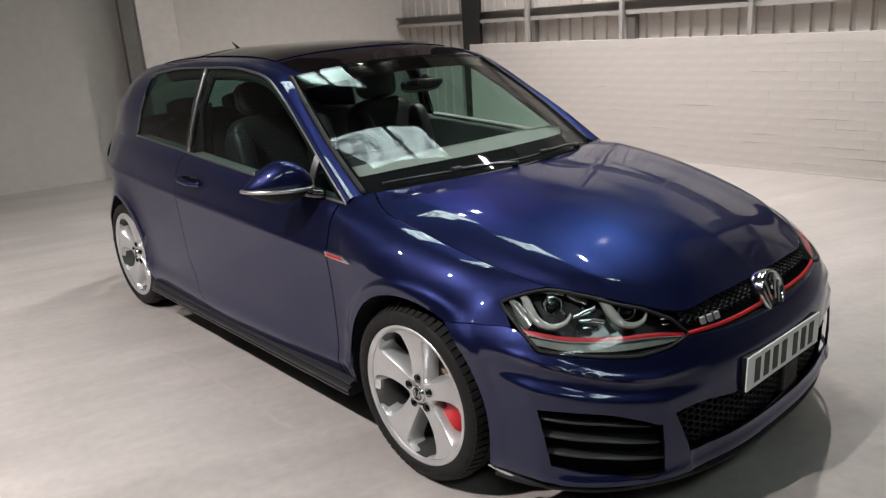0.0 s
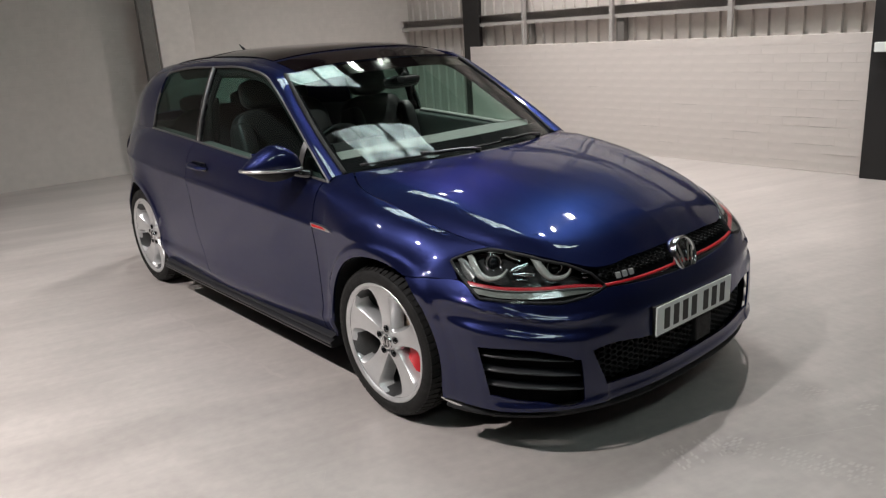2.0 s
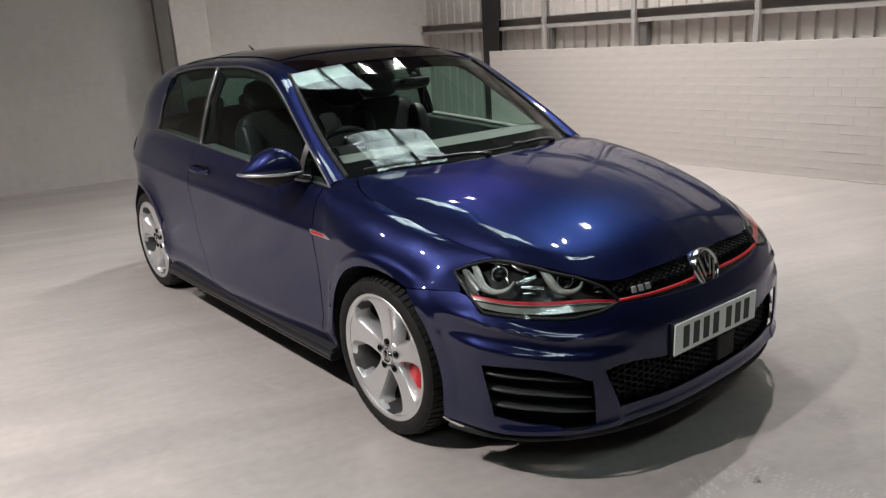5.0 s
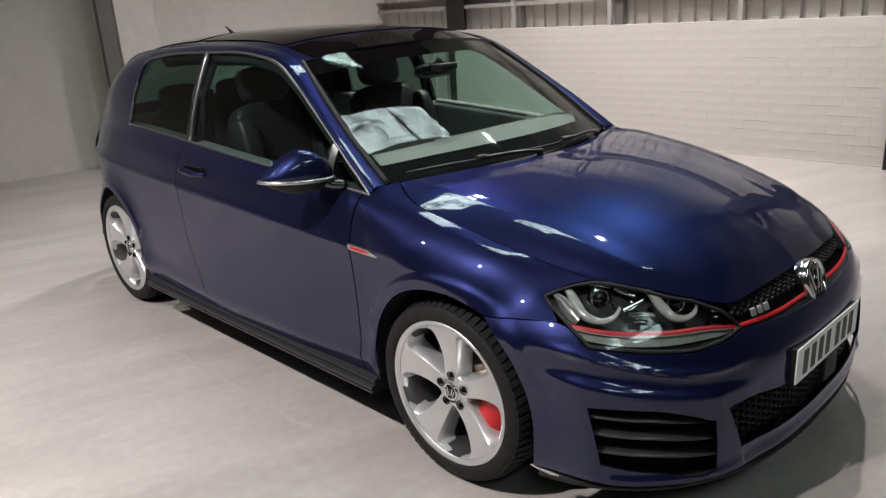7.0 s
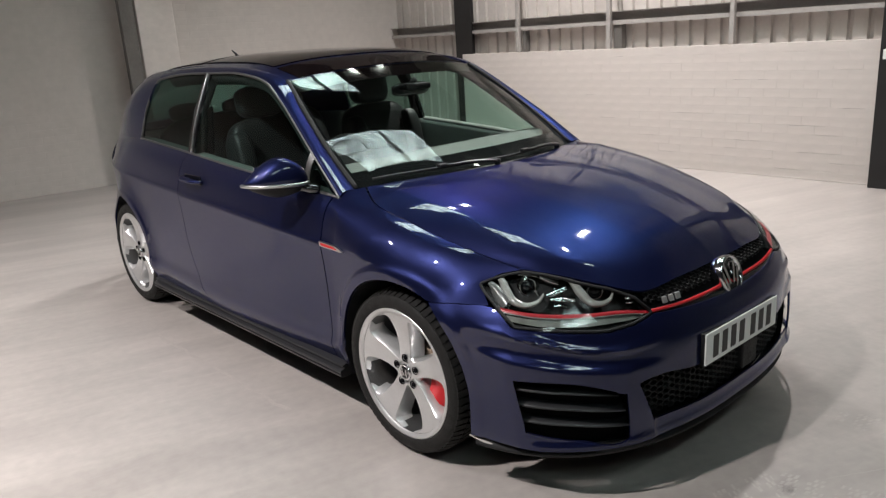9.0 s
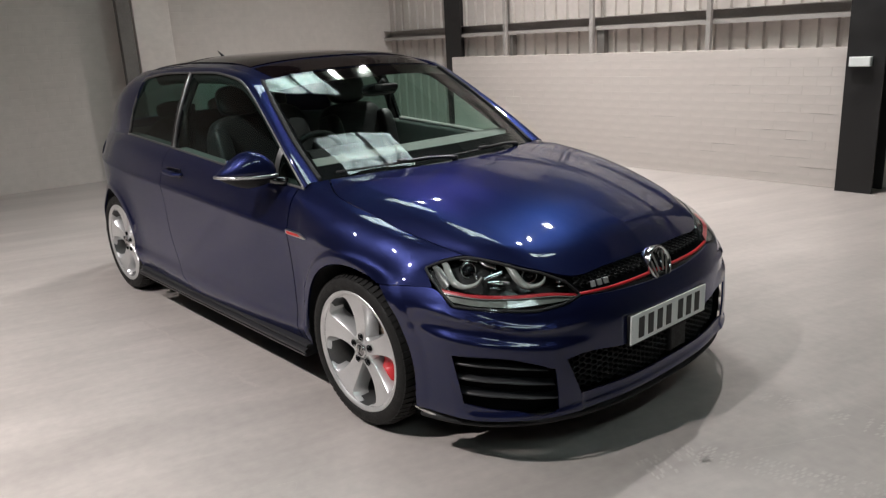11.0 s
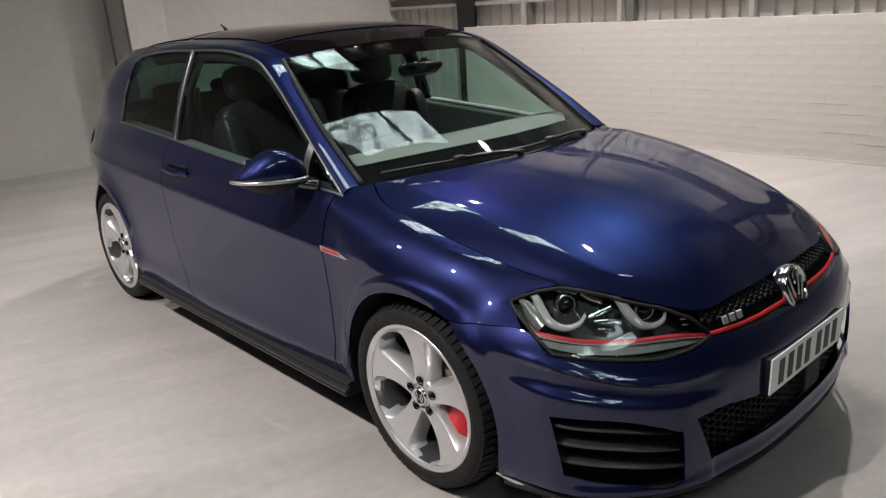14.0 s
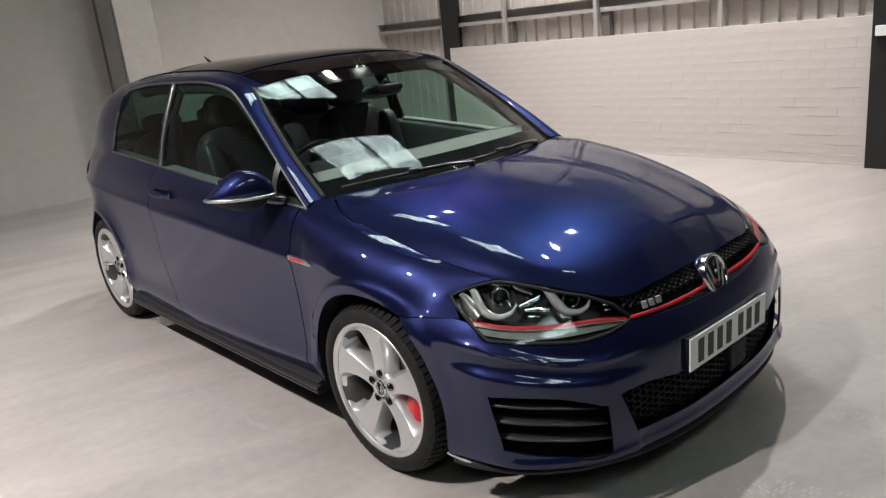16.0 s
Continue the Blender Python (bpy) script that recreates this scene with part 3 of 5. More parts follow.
P = inset(coons(crv(GAP, 60), crv(CROWN, 60), crv(COWL, 90), crv(LIP, 90), (0, 0, 0.025)), 0.0025, 0)
P[0] += (P[1] - P[0]) * 0.12
v = np.linspace(0, 1, 90)[:, None]
u = np.linspace(0, 1, 60)[None]
rc = 0.045 + 0.11 * np.clip(u / 0.28, 0, 1) * (2 - np.clip(u / 0.28, 0, 1)) + 0.18 * u**3                      # ridge where the top turns down to the flank
tent = 0.5 * (v / rc + (rc + 0.55 - v) / 0.55 - np.sqrt((v / rc - (rc + 0.55 - v) / 0.55) ** 2 + 0.035**2))
P[..., 2] += (0.021 - 0.009 * u) * np.clip(tent, 0, 1) * np.clip(u / 0.15, 0, 1) * np.clip((1 - u) / 0.12, 0, 1)
full = np.concatenate([P * (1, -1, 1), P[::-1][1:]], 0)
part("hood", sheet(bmesh.new(), full), PAINT, car)

# windscreen
WS_B = [(-0.43, 0.685, 0.925), (-0.334, 0.5, 0.940), (-0.252, 0.25, 0.95), (-0.225, 0, 0.953)]
WS_T = [(-1.035, 0.578, 1.340), (-1.0, 0.4, 1.364), (-0.975, 0.2, 1.376), (-0.968, 0, 1.380)]
WS_S = [(-0.43, 0.685, 0.925), (-0.63, 0.668, 1.067), (-0.84, 0.627, 1.213), (-1.035, 0.578, 1.340)]
WS_C = [(-0.225, 0, 0.953), (-0.47, 0, 1.108), (-0.73, 0, 1.259), (-0.968, 0, 1.380)]
P = coons(crv(WS_B, 24), crv(WS_T, 24), crv(WS_S, 24), crv(WS_C, 24), (0.003, 0, 0.004))
full = np.concatenate([P * (1, -1, 1), P[:, ::-1][:, 1:]], 1)
windscreen = part("windscreen", sheet(bmesh.new(), full, skirt=0.005), WS_GLASS, car)
windscreen.visible_shadow = False
for a, b, c, d in ((0, 4, 0, 47), (3, 21, 0, 2), (3, 21, 45, 47), (20, 24, 0, 47)):
    part("glass_border", sheet(bmesh.new(), full[a:b, c:d] - (0.003, 0, 0.005), skirt=0.0), ROOF_GLASS if a == 20 else DARK, windscreen, "black printed border of the glass")
# cowl and wipers
bm = bmesh.new()
q = np.stack([crv(COWL, 24) + (0.02, 0, -0.012), crv(WS_B, 24) + (0.02, 0, -0.008)])
sheet(bm, np.concatenate([q * (1, -1, 1), q[:, ::-1][:, 1:]], 1), 1, 0.01, out=(0, 0, 1))
part("cowl", bm, BLACK, car)
for y0, y1, yk in ((0.33, -0.30, 0.10), (-0.16, -0.62, -0.35)):
    def on_cowl(y, up=0.0, dx=0.0):
        c = crv(COWL, 60)
        k = abs(y)
        return (np.interp(k, c[::-1, 1], c[::-1, 0]) - 0.035 + dx, y, np.interp(k, c[::-1, 1], c[::-1, 2]) + 0.012 + up)
    wiper = part("wiper", tube([on_cowl(y1 + (y0 - y1) * t, 0.006, -0.012) for t in np.linspace(0, 1, 14)], 0.005, 6), SLAT, car)
    part("wiper_arm", tube([on_cowl(y0 + 0.06, 0.000, 0.020), on_cowl(y0, 0.010, 0.018), on_cowl(yk, 0.016, 0.002)], [0.012, 0.008, 0.0055], 8, smooth_n=14, flat=0.7), ARM, wiper, "satin wiper arm")
    cx, cy, cz = on_cowl(yk, 0.016, 0.002)
    part("wiper_clip", boxm(cx - 0.012, cx + 0.010, cy - 0.022, cy + 0.022, cz - 0.006, cz + 0.008, bevel=0.003), ARM, wiper, smooth=False)
    part("wiper_pivot", tube([on_cowl(y0 + 0.06, -0.02, 0.02), on_cowl(y0 + 0.06, 0.008, 0.02)], 0.013, 10), SLAT, wiper)

# roof
RAIL = [(-1.035, 0.578, 1.340), (-1.3, 0.577, 1.398), (-1.7, 0.574, 1.418), (-2.3, 0.556, 1.404), (-2.87, 0.50, 1.345)]
ROOF_C = [(-0.968, 0, 1.380), (-1.2, 0, 1.432), (-1.6, 0, 1.460), (-2.3, 0, 1.447), (-3.03, 0, 1.39)]
ROOF_R = [(-2.87, 0.50, 1.345), (-2.97, 0.3, 1.374), (-3.03, 0, 1.39)]
P = coons(crv(RAIL, 60), crv(ROOF_C, 60), crv(WS_T, 20), crv(ROOF_R, 20), (0, 0, 0.004))
full = np.concatenate([P * (1, -1, 1), P[::-1][1:]], 0)
part("roof", sheet(bmesh.new(), full), PAINT, car)
for a, b in ((0, 7), (7, 30), (31, 50)):
    Q = P[2:, a:b] + (0, 0, 0.003 if a < 5 else 0.005)
    part("sunroof_panel", sheet(bmesh.new(), np.concatenate([Q * (1, -1, 1), Q[::-1][1:]], 0), skirt=0.006, out=(0, 0, 1)), ROOF_GLASS, car, "black glass roof panel")
part("aerial", tube([(-2.545, 0, 1.435), (-2.575, 0, 1.462), (-2.625, 0, 1.488)], [0.016, 0.008, 0.003], 8), BLACK, car)

def fender_fixed(G, xs):
    """Which points of the fender stay, and how firmly each row and column stays smooth."""
    m, n = G.shape[:2]
    hold = np.zeros((m, n), bool)
    hold[:, xs < -0.20] = hold[0] = hold[-1] = hold[:, -1] = True
    hold[:6, xs < 0.10] = True
    hold[-2, xs < 0.15] = True
    bend = np.ones((m, n))
    bend[29] = np.clip((xs + 0.15) / 0.25, 0.0, 1)
    return hold, bend


def relax(G, hold, bend):
    """Points that are not held settle so that the sheet bends least."""
    m, n = G.shape[:2]
    at = np.arange(m * n).reshape(m, n)
    rows = []
    for ax in (0, 1):
        A, B, C = (at[:-2], at[1:-1], at[2:]) if ax == 0 else (at[:, :-2], at[:, 1:-1], at[:, 2:])
        w = bend[1:-1] if ax == 0 else np.ones(B.shape)
        F = G.reshape(-1, 3)
        rows.append((A.ravel(), B.ravel(), C.ravel(), w.ravel(), np.full(B.size, 1.0 if ax == 0 else 1.0)))
    free = np.flatnonzero(~hold.ravel())
    for again in range(2):
        F = G.reshape(-1, 3)
        M = np.zeros((m * n, m * n))
        for A, B, C, w, k in rows:
            d0 = np.linalg.norm(F[B] - F[A], axis=1) + 1e-3
            d1 = np.linalg.norm(F[C] - F[B], axis=1) + 1e-3
            area = (d0 + d1) / 2
            c = np.stack([1 / d0, -1 / d0 - 1 / d1, 1 / d1], 1) / area[:, None] * (w * np.sqrt(area) * 0.1)[:, None]
            ids = np.stack([A, B, C], 1)
            for i in range(3):
                for j in range(3):
                    np.add.at(M, (ids[:, i], ids[:, j]), c[:, i] * c[:, j])
        held = np.flatnonzero(hold.ravel())
        X = np.linalg.solve(M[np.ix_(free, free)] + 1e-9 * np.eye(len(free)), -M[np.ix_(free, held)] @ F[held])
        F[free] = X
        G = F.reshape(m, n, 3)
    return G


DLO_T = [(-0.42, 0.775, 0.906), (-0.60, 0.742, 1.03), (-0.78, 0.705, 1.15), (-0.95, 0.672, 1.26), (-1.09, 0.650, 1.335), (-1.28, 0.640, 1.372), (-1.7, 0.637, 1.384), (-2.1, 0.630, 1.375), (-2.33, 0.632, 1.352)]
REAR_LOW = [(-2.985, 0.800, 0.3), (-3.25, 0.62, 0.3), (-3.37, 0.35, 0.3), (-3.40, 0, 0.3)]
REAR_BELT = [(-3.02, float(yb(-3.02)), float(zb(-3.02))), (-3.22, 0.50, 0.995), (-3.30, 0.25, 1.0), (-3.32, 0, 1.0)]
for s in (-1, 1):
    # front fender, below and above the crease
    bm = bmesh.new()
    xs = np.r_[np.linspace(DOOR_F + 0.003, -0.363, 6), spread(-0.3615, 0.168, 44)[1:], np.linspace(0.168, 0.405, 12)[1:]]
    gapz = lambda x: spl(x, [(0.1, 0.634), (0.17, 0.636), (0.31, 0.650), (0.405, 0.658)])
    lo = lambda x: np.where(x < -0.362, SILL, np.where(x < 0.169, arch_z(x, 0), gapz(x)))
    P = cols(xs, lo, zc, y_low, 30)
    low = np.stack([xs, yc(xs), zc(xs)], -1)
    n = len(xs)
    tip = np.array(nose(77.6, 0.703))
    sh = shoulder([DOOR_F + 0.003], 8)[:, 0]
    edge_r = crv([tuple(p) for p in sh] + [(-0.375, 0.679, 0.939)], 20)
    top = crv(GAP, n) + (0, 0.003, 0)
    u, v = np.linspace(0, 1, n)[None, :, None], np.linspace(0, 1, 20)[:, None, None]
    h = (top - low)[None] * (0, 0, 1)
    k1 = low[None] + h * 0.42 + np.array((0, 0.004, 0))
    k2 = top[None] + (low - top)[None] * (0, 0.52, 0) - h * 0.10
    U = (1 - v) ** 3 * low[None] + 3 * v * (1 - v) ** 2 * k1 + 3 * v**2 * (1 - v) * k2 + v**3 * top[None]
    sm = lambda t: np.clip(t, 0, 1) ** 2 * (3 - 2 * np.clip(t, 0, 1))
    def match(edge, col):
        """The edge curve, its points spaced like those of a column."""
        d0 = np.r_[0, np.cumsum(np.linalg.norm(np.diff(edge, axis=0), axis=1))]
        d1 = np.r_[0, np.cumsum(np.linalg.norm(np.diff(col, axis=0), axis=1))]
        return np.array([np.interp(d1 / d1[-1], d0 / d0[-1], edge[:, k]) for k in range(3)]).T
    edge_r = match(edge_r, U[:, 0])
    U = U + sm((0.35 - u) / 0.35) * (edge_r[:, None] - U[:, :1])
    G = np.concatenate([P, U[1:]], 0)
    # lamp edge: gap corner, lamp tip, hood corner; the skin between is relaxed like a thin plate
    corner = G[0, -1]
    G[:30, -1] = corner + (tip - corner) * np.linspace(0, 1, 30)[:, None]
    G[29:, -1] = crv([tuple(tip), nose(73.3, 0.728), tuple(np.array(HOOD_K) + (-0.004, 0.004, 0.0))], 20)
    G = relax(G, *fender_fixed(G, xs))
    # sharp upper shoulder line from the window corner to the headlight
    vv = np.clip((np.arange(G.shape[0]) - 29) / 19, 0, 1)[:, None]
    tent = np.clip(np.minimum((vv - 0.30) / 0.46, (1 - vv) / 0.24), 0, 1) ** 1.3
    G[..., 1:] += (np.array((-0.004, 0.0035)) * (tent * np.clip((xs + 0.42) / 0.12, 0, 1) * np.clip((0.405 - xs) / 0.10, 0, 1))[..., None])
    G[..., 1] += flare(G[..., 0], G[..., 2])
    sheet(bm, G, s)
    fender = part("front_fender", bm, PAINT, car)
    # badge strip on the crease
    badge = [(-0.452, 0.749), (-0.34, 0.747), (-0.284, 0.733), (-0.30, 0.729), (-0.447, 0.730)]
    bm = bmesh.new()
    extrude(bm, [(x, s * (float(yc(x)) - 0.006), z) for x, z in badge], (0, s * 0.012, 0))
    strip = part("badge_strip", bm, SATIN, fender, "chrome strip with a red inlay", smooth=False)
    bm = bmesh.new()
    extrude(bm, [(x, s * (float(yc(x)) + 0.004), z) for x, z in ((-0.44, 0.745), (-0.352, 0.744), (-0.325, 0.735), (-0.435, 0.734))], (0, s * 0.004, 0))
    part("inlay", bm, RED, strip, smooth=False)
    # inner wheel arch
    for ax in (0.0, AXLE_R):
        bm = bmesh.new()
        ts = np.radians(np.linspace(-25, 205, 30))
        G = np.stack([np.stack([ax + (ARCH - 0.004) * np.cos(ts), (y_low(ax + ARCH * np.cos(ts), WHEEL_Z + ARCH * np.sin(ts)) + (0.009 if ax == 0 else 0) - 0.008) * k + 0.5 * (1 - k), WHEEL_Z + (ARCH - 0.004) * np.sin(ts)], -1) for k in (1.0, 0.9, 0.0)])
        sheet(bm, G, s, 0, out=(0, 0, -1))
        part("wheel_arch_liner", bm, BLACK, car)
    # door
    xs = np.linspace(DOOR_R, DOOR_F - 0.003, 60)
    bm = bmesh.new()
    sweep = lambda x, z: np.where(x < -1.3, np.clip((-1.3 - x) / 0.4, 0, 1) * 0.16 * np.clip((0.62 - z) / 0.35, 0, 1) ** 2, 0)
    P = cols(xs, lambda x: SILL + 0 * x, zc, y_low, 22)
    P[..., 0] += sweep(P[..., 0], P[..., 2])
    sheet(bm, np.concatenate([P, shoulder(xs, 18)[1:]], 0), s)
    door = part("door", bm, PAINT, car)
    # rear quarter
    bm = bmesh.new()
    xs = np.r_[spread(AXLE_R - 0.3615, AXLE_R + 0.3615, 44), np.linspace(AXLE_R + 0.363, DOOR_R - 0.004, 20)]
    lo = lambda x: np.where(abs(x - AXLE_R) < 0.362, arch_z(x, AXLE_R), SILL)
    P = cols(xs, lo, zc, y_low, 34)
    P[..., 0] += np.clip((P[..., 0] + 2.2) / 0.5, 0, 1) * 0.16 * np.clip((0.62 - P[..., 2]) / 0.35, 0, 1) ** 2
    sheet(bm, np.concatenate([P, shoulder(xs, 18)[1:]], 0), s)
    sheet(bm, shoulder(np.linspace(-3.02, xs[0], 4), 18), s, 0)
    c = coons(crv([(x, float(yb(x)), float(zb(x))) for x in (-3.02, -2.85, -2.65, -2.43)], 24),
              crv([RAIL[4], (-2.6, 0.538, 1.383), RAIL[3]], 24),
              crv([REAR_BELT[0], (-3.01, 0.606, 1.165), RAIL[4]], 18),
              crv([(-2.43, 0.755, 1.027), (-2.40, 0.70, 1.2), (-2.33, 0.632, 1.352), RAIL[3]], 18), (0, 0.016, 0.012))
    sheet(bm, c, s)
    quarter = part("rear_quarter", bm, PAINT, car)
    # tail: lower corner to the middle, and gate
    side_edge = crv([(-2.982, float(y_low(-2.982, z)) - 0.004, z) for z in (0.3, 0.45, 0.62, 0.78)] + [(-3.0, float(yc(-3.0)) - 0.004, 0.87), REAR_BELT[0]], 24)
    mid_edge = crv([(-3.40, 0, 0.3), (-3.40, 0, 0.65), (-3.32, 0, 1.0)], 24)
    REAR_LOW[0] = tuple(side_edge[0])
    T = coons(crv(REAR_LOW, 24), crv(REAR_BELT, 24), side_edge, mid_edge)
    part("rear_bumper", sheet(bmesh.new(), T, s, 0.0), PAINT, car)
    part("tail_lamp", sheet(bmesh.new(), T[17:22, 6:11] + (-0.003, 0.001, 0), s, 0.006), mat("tail_lamp_red", (0.035, 0.003, 0.005), 0.08, coat=0.6) if s < 0 else bpy.data.materials["tail_lamp_red"], car, "dark red tail lamp")
    gate = coons(crv(REAR_BELT, 24), crv(ROOF_R, 24), crv([REAR_BELT[0], (-3.01, 0.606, 1.165), RAIL[4]], 18), crv([(-3.32, 0, 1.0), (-3.22, 0, 1.2), (-3.03, 0, 1.39)], 18))
    bm = bmesh.new()
    for a, z0, u0, u1 in ((0, 18, 0, 4), (0, 3, 3, 24), (15, 18, 3, 24)):
        sheet(bm, gate[a:z0, u0:u1], s, 0.015)
    tail = part("tailgate", bm, PAINT, car)
    w = part("rear_window", sheet(bmesh.new(), gate[2:16, 3:24], s, 0), DARK_GLASS, tail)
    w.visible_shadow = False
    # roof side rail and screen pillar
    lowc = crv(DLO_T, 80)
    top = crv(WS_S + RAIL[1:3] + [RAIL[3]], 80)
    v = np.linspace(0, 1, 9)[:, None, None]
    P = (1 - v) * lowc[None] + v * top[None] + (np.array((0.0, 0.011, 0.005)) + np.array((0.006, 0.009, 0.008)) * np.clip((lowc[None, :, :1] + 1.1) / 0.5, 0, 1)) * 4 * v * (1 - v)
    part("roof_rail", sheet(bmesh.new(), P, s), PAINT, car)
    part("screen_seal", tube([tuple((p + (0.004, -0.002, 0.003)) * (1, s, 1)) for p in crv(WS_S, 30)], 0.011, 8, flat=0.6), BLACK, car, "black rubber seal beside the windscreen")

    # side windows
    def pane(xa, xb, n, lean=0.0):
        xs = np.linspace(xa, xb, n)
        d = crv(DLO_T, 200)
        v = np.linspace(0, 1, 12)[:, None]
        X = xs[None] + lean * (v - 0.5)
        zt, yt = np.interp(X, d[::-1, 0], d[::-1, 2]), np.interp(X, d[::-1, 0], d[::-1, 1])
        y = (yb(X) - 0.012) * (1 - v) + (yt - 0.010) * v + 0.012 * 4 * v * (1 - v)
        return np.stack([X, y, zb(X) * (1 - v) + zt * v], -1)
    for nm, g, m, own in (("side_window", pane(-1.665, -0.66, 40), SIDE_GLASS, door), ("quarter_light", pane(-0.63, -0.44, 10), DARK_GLASS, door), ("rear_side_window", pane(-2.41, -1.73, 30), DARK_GLASS, quarter)):
        w = part(nm, sheet(bmesh.new(), g, s, 0.004), m, own)
        w.visible_shadow = False
    part("window_pillar", sheet(bmesh.new(), pane(-1.735, -1.665, 4) + (0, 0.004, 0), s), GLOSS_BLACK, quarter)
    part("pillar_strip", tube([tuple(p * (1, s, 1)) for p in pane(-1.690, -1.68, 3)[:, 1] + (0, 0.008, 0)], 0.0085, 6), SATIN, quarter, "bright metal strip")
    part("window_divider", sheet(bmesh.new(), pane(-0.665, -0.63, 4) + (0, 0.004, 0), s), SATIN_DARK, door)
    d = crv(DLO_T, 80)
    belt = [(x, float(yb(x)) - 0.002, float(zb(x)) + 0.002) for x in np.linspace(-0.425, -2.42, 40)]
    back = [(-2.42, 0.752, 1.03), (-2.40, 0.70, 1.2), (-2.345, 0.64, 1.335), (-2.30, 0.633, 1.356)]
    loop = [tuple(p - (0, 0.002, 0.0)) for p in d[:-2]] + [tuple(p) for p in crv(back, 12)[::-1]] + belt[::-1]
    part("window_trim", tube([(x, y * s, z) for x, y, z in loop + loop[:1]], 0.0065, 6), TRIM_METAL, door, "satin metal window surround")
    # sill skirt
    bm = bmesh.new()
    sec = [(0.845, 0.243), (0.868, 0.236), (0.872, 0.230), (0.862, 0.226), (0.862, 0.222), (0.880, 0.216), (0.884, 0.211), (0.884, 0.206), (0.876, 0.203), (0.876, 0.200), (0.884, 0.197), (0.883, 0.190), (0.874, 0.185), (0.80, 0.184), (0.80, 0.243)]
    extrude(bm, [(-2.262, y * s, z) for y, z in sec], (1.885, 0, 0))
    part("side_skirt", bm, SLAT, car, smooth=False)
    # door handle in its bowl
    hx, hz = -1.53, 0.893
    hy = 0.872
    bm = bmesh.new()
    box(bm, hx - 0.085, hx + 0.085, s * (hy - 0.004), s * (hy + 0.002), hz - 0.024, hz + 0.022, bevel=0.002)
    part("handle_bowl", bm, GLOSS_BLACK, door, smooth=False)
    handle = part("door_handle", tube([(hx - 0.10, s * (hy - 0.002), hz + 0.006), (hx - 0.07, s * (hy + 0.022), hz + 0.005), (hx, s * (hy + 0.028), hz), (hx + 0.07, s * (hy + 0.022), hz - 0.004), (hx + 0.10, s * (hy + 0.0), hz - 0.006)], [0.012, 0.020, 0.022, 0.020, 0.012], 12, smooth_n=20, flat=0.65), PAINT, door)
    # door mirror, the other one folded out of sight
    if s > 0:
        continue
    bm = bmesh.new()
    bmesh.ops.create_uvsphere(bm, u_segments=36, v_segments=22, radius=1)
    for vt in bm.verts:
        a, b, c = vt.co
        a, b, c = [math.copysign(abs(k) ** 0.85, k) for k in (a, b, c)]
        tip = 1 - 0.78 * max(b + 0.15, 0) ** 1.5 * 0.82 - 0.22 * max(-b - 0.1, 0) ** 2
        bx = 0.075 * a * (1 if a > 0 else 0.5) - 0.05 * b
        vt.co = (-0.655 + bx, s * (0.915 + 0.112 * b), 0.974 + c * tip * (0.098 if c > 0 else 0.010) + 0.002 * b)
    mirror = part("door_mirror", bm, PAINT, door)
    lens = lambda w, zz: [(-0.655 + 0.082 * math.cos(t) - 0.05 * math.sin(t), s * (0.915 + w * math.sin(t)), zz + 0.004 * math.sin(t)) for t in np.linspace(-1.15, 1.75, 24)]
    part("repeater_strip", tube(lens(0.114, 0.966), 0.0095, 8, flat=0.8), SATIN, mirror, "satin strip with the turn signal")
    bm = bmesh.new()
    bmesh.ops.create_uvsphere(bm, u_segments=30, v_segments=16, radius=1)
    for vt in bm.verts:
        a, b, c = vt.co
        vt.co = (-0.655 + 0.068 * a * (1 if a > 0 else 0.5) - 0.045 * b, s * (0.912 + 0.104 * b), 0.960 + c * (0.006 if c > 0 else 0.050) * (1 - 0.6 * max(b, 0) ** 1.5))
    part("mirror_base", bm, BLACK, mirror, "black underside of the mirror")
    part("mirror_glass", boxm(-0.70, -0.694, min(s * 0.85, s * 0.98), max(s * 0.85, s * 0.98), 0.955, 1.04, bevel=0.002), CHROME, mirror, smooth=False)
    part("mirror_arm", tube([(-0.62, s * 0.85, 0.955), (-0.58, s * 0.81, 0.935), (-0.55, s * 0.775, 0.928)], [0.022, 0.018, 0.02], 10, smooth_n=8), GLOSS_BLACK, mirror)

# ---- nose of the car ----
G_TOP, G_BOT = lambda d: spl(d, [(0, 0.394), (13, 0.397), (30.5, 0.408), (35, 0.385), (40, 0.405), (47.6, 0.432), (58, 0.442), (66, 0.441), (90, 0.44)]), lambda d: spl(d, [(0, 0.262), (14, 0.262), (26, 0.266), (30.5, 0.268), (35, 0.228), (48, 0.238), (63, 0.258), (66, 0.262), (90, 0.262)])
TOP_EDGE = lambda d: np.where(d < 24, spl(d, [(0, 0.580), (10, 0.588), (24, 0.602)]), np.where(d < 68.8, lamp_bot(d) - 0.003, spl(d, [(68.8, 0.645), (72, 0.653), (80.6, 0.647), (90, 0.633)])))


def relief(d, z):
    """Moulded ledges under the headlight and over the air inlet."""
    m = np.clip((d - 22) / 12, 0, 1) * np.clip((78 - d) / 10, 0, 1)
    za, zl = spl(d, [(20, 0.530), (40, 0.527), (64, 0.578), (80, 0.60)]), spl(d, [(20, 0.462), (39, 0.474), (54, 0.494), (70, 0.519), (80, 0.53)])
    sig = lambda t: 1 / (1 + np.exp(-np.clip(t, -30, 30)))
    return m * (0.011 * np.exp(-(((z - za) / 0.011) ** 2)) + 0.018 * sig((zl - z) / 0.005)) + 0.011 * sig((0.228 - z) / 0.003) * np.clip((70 - d) / 8, 0, 1)


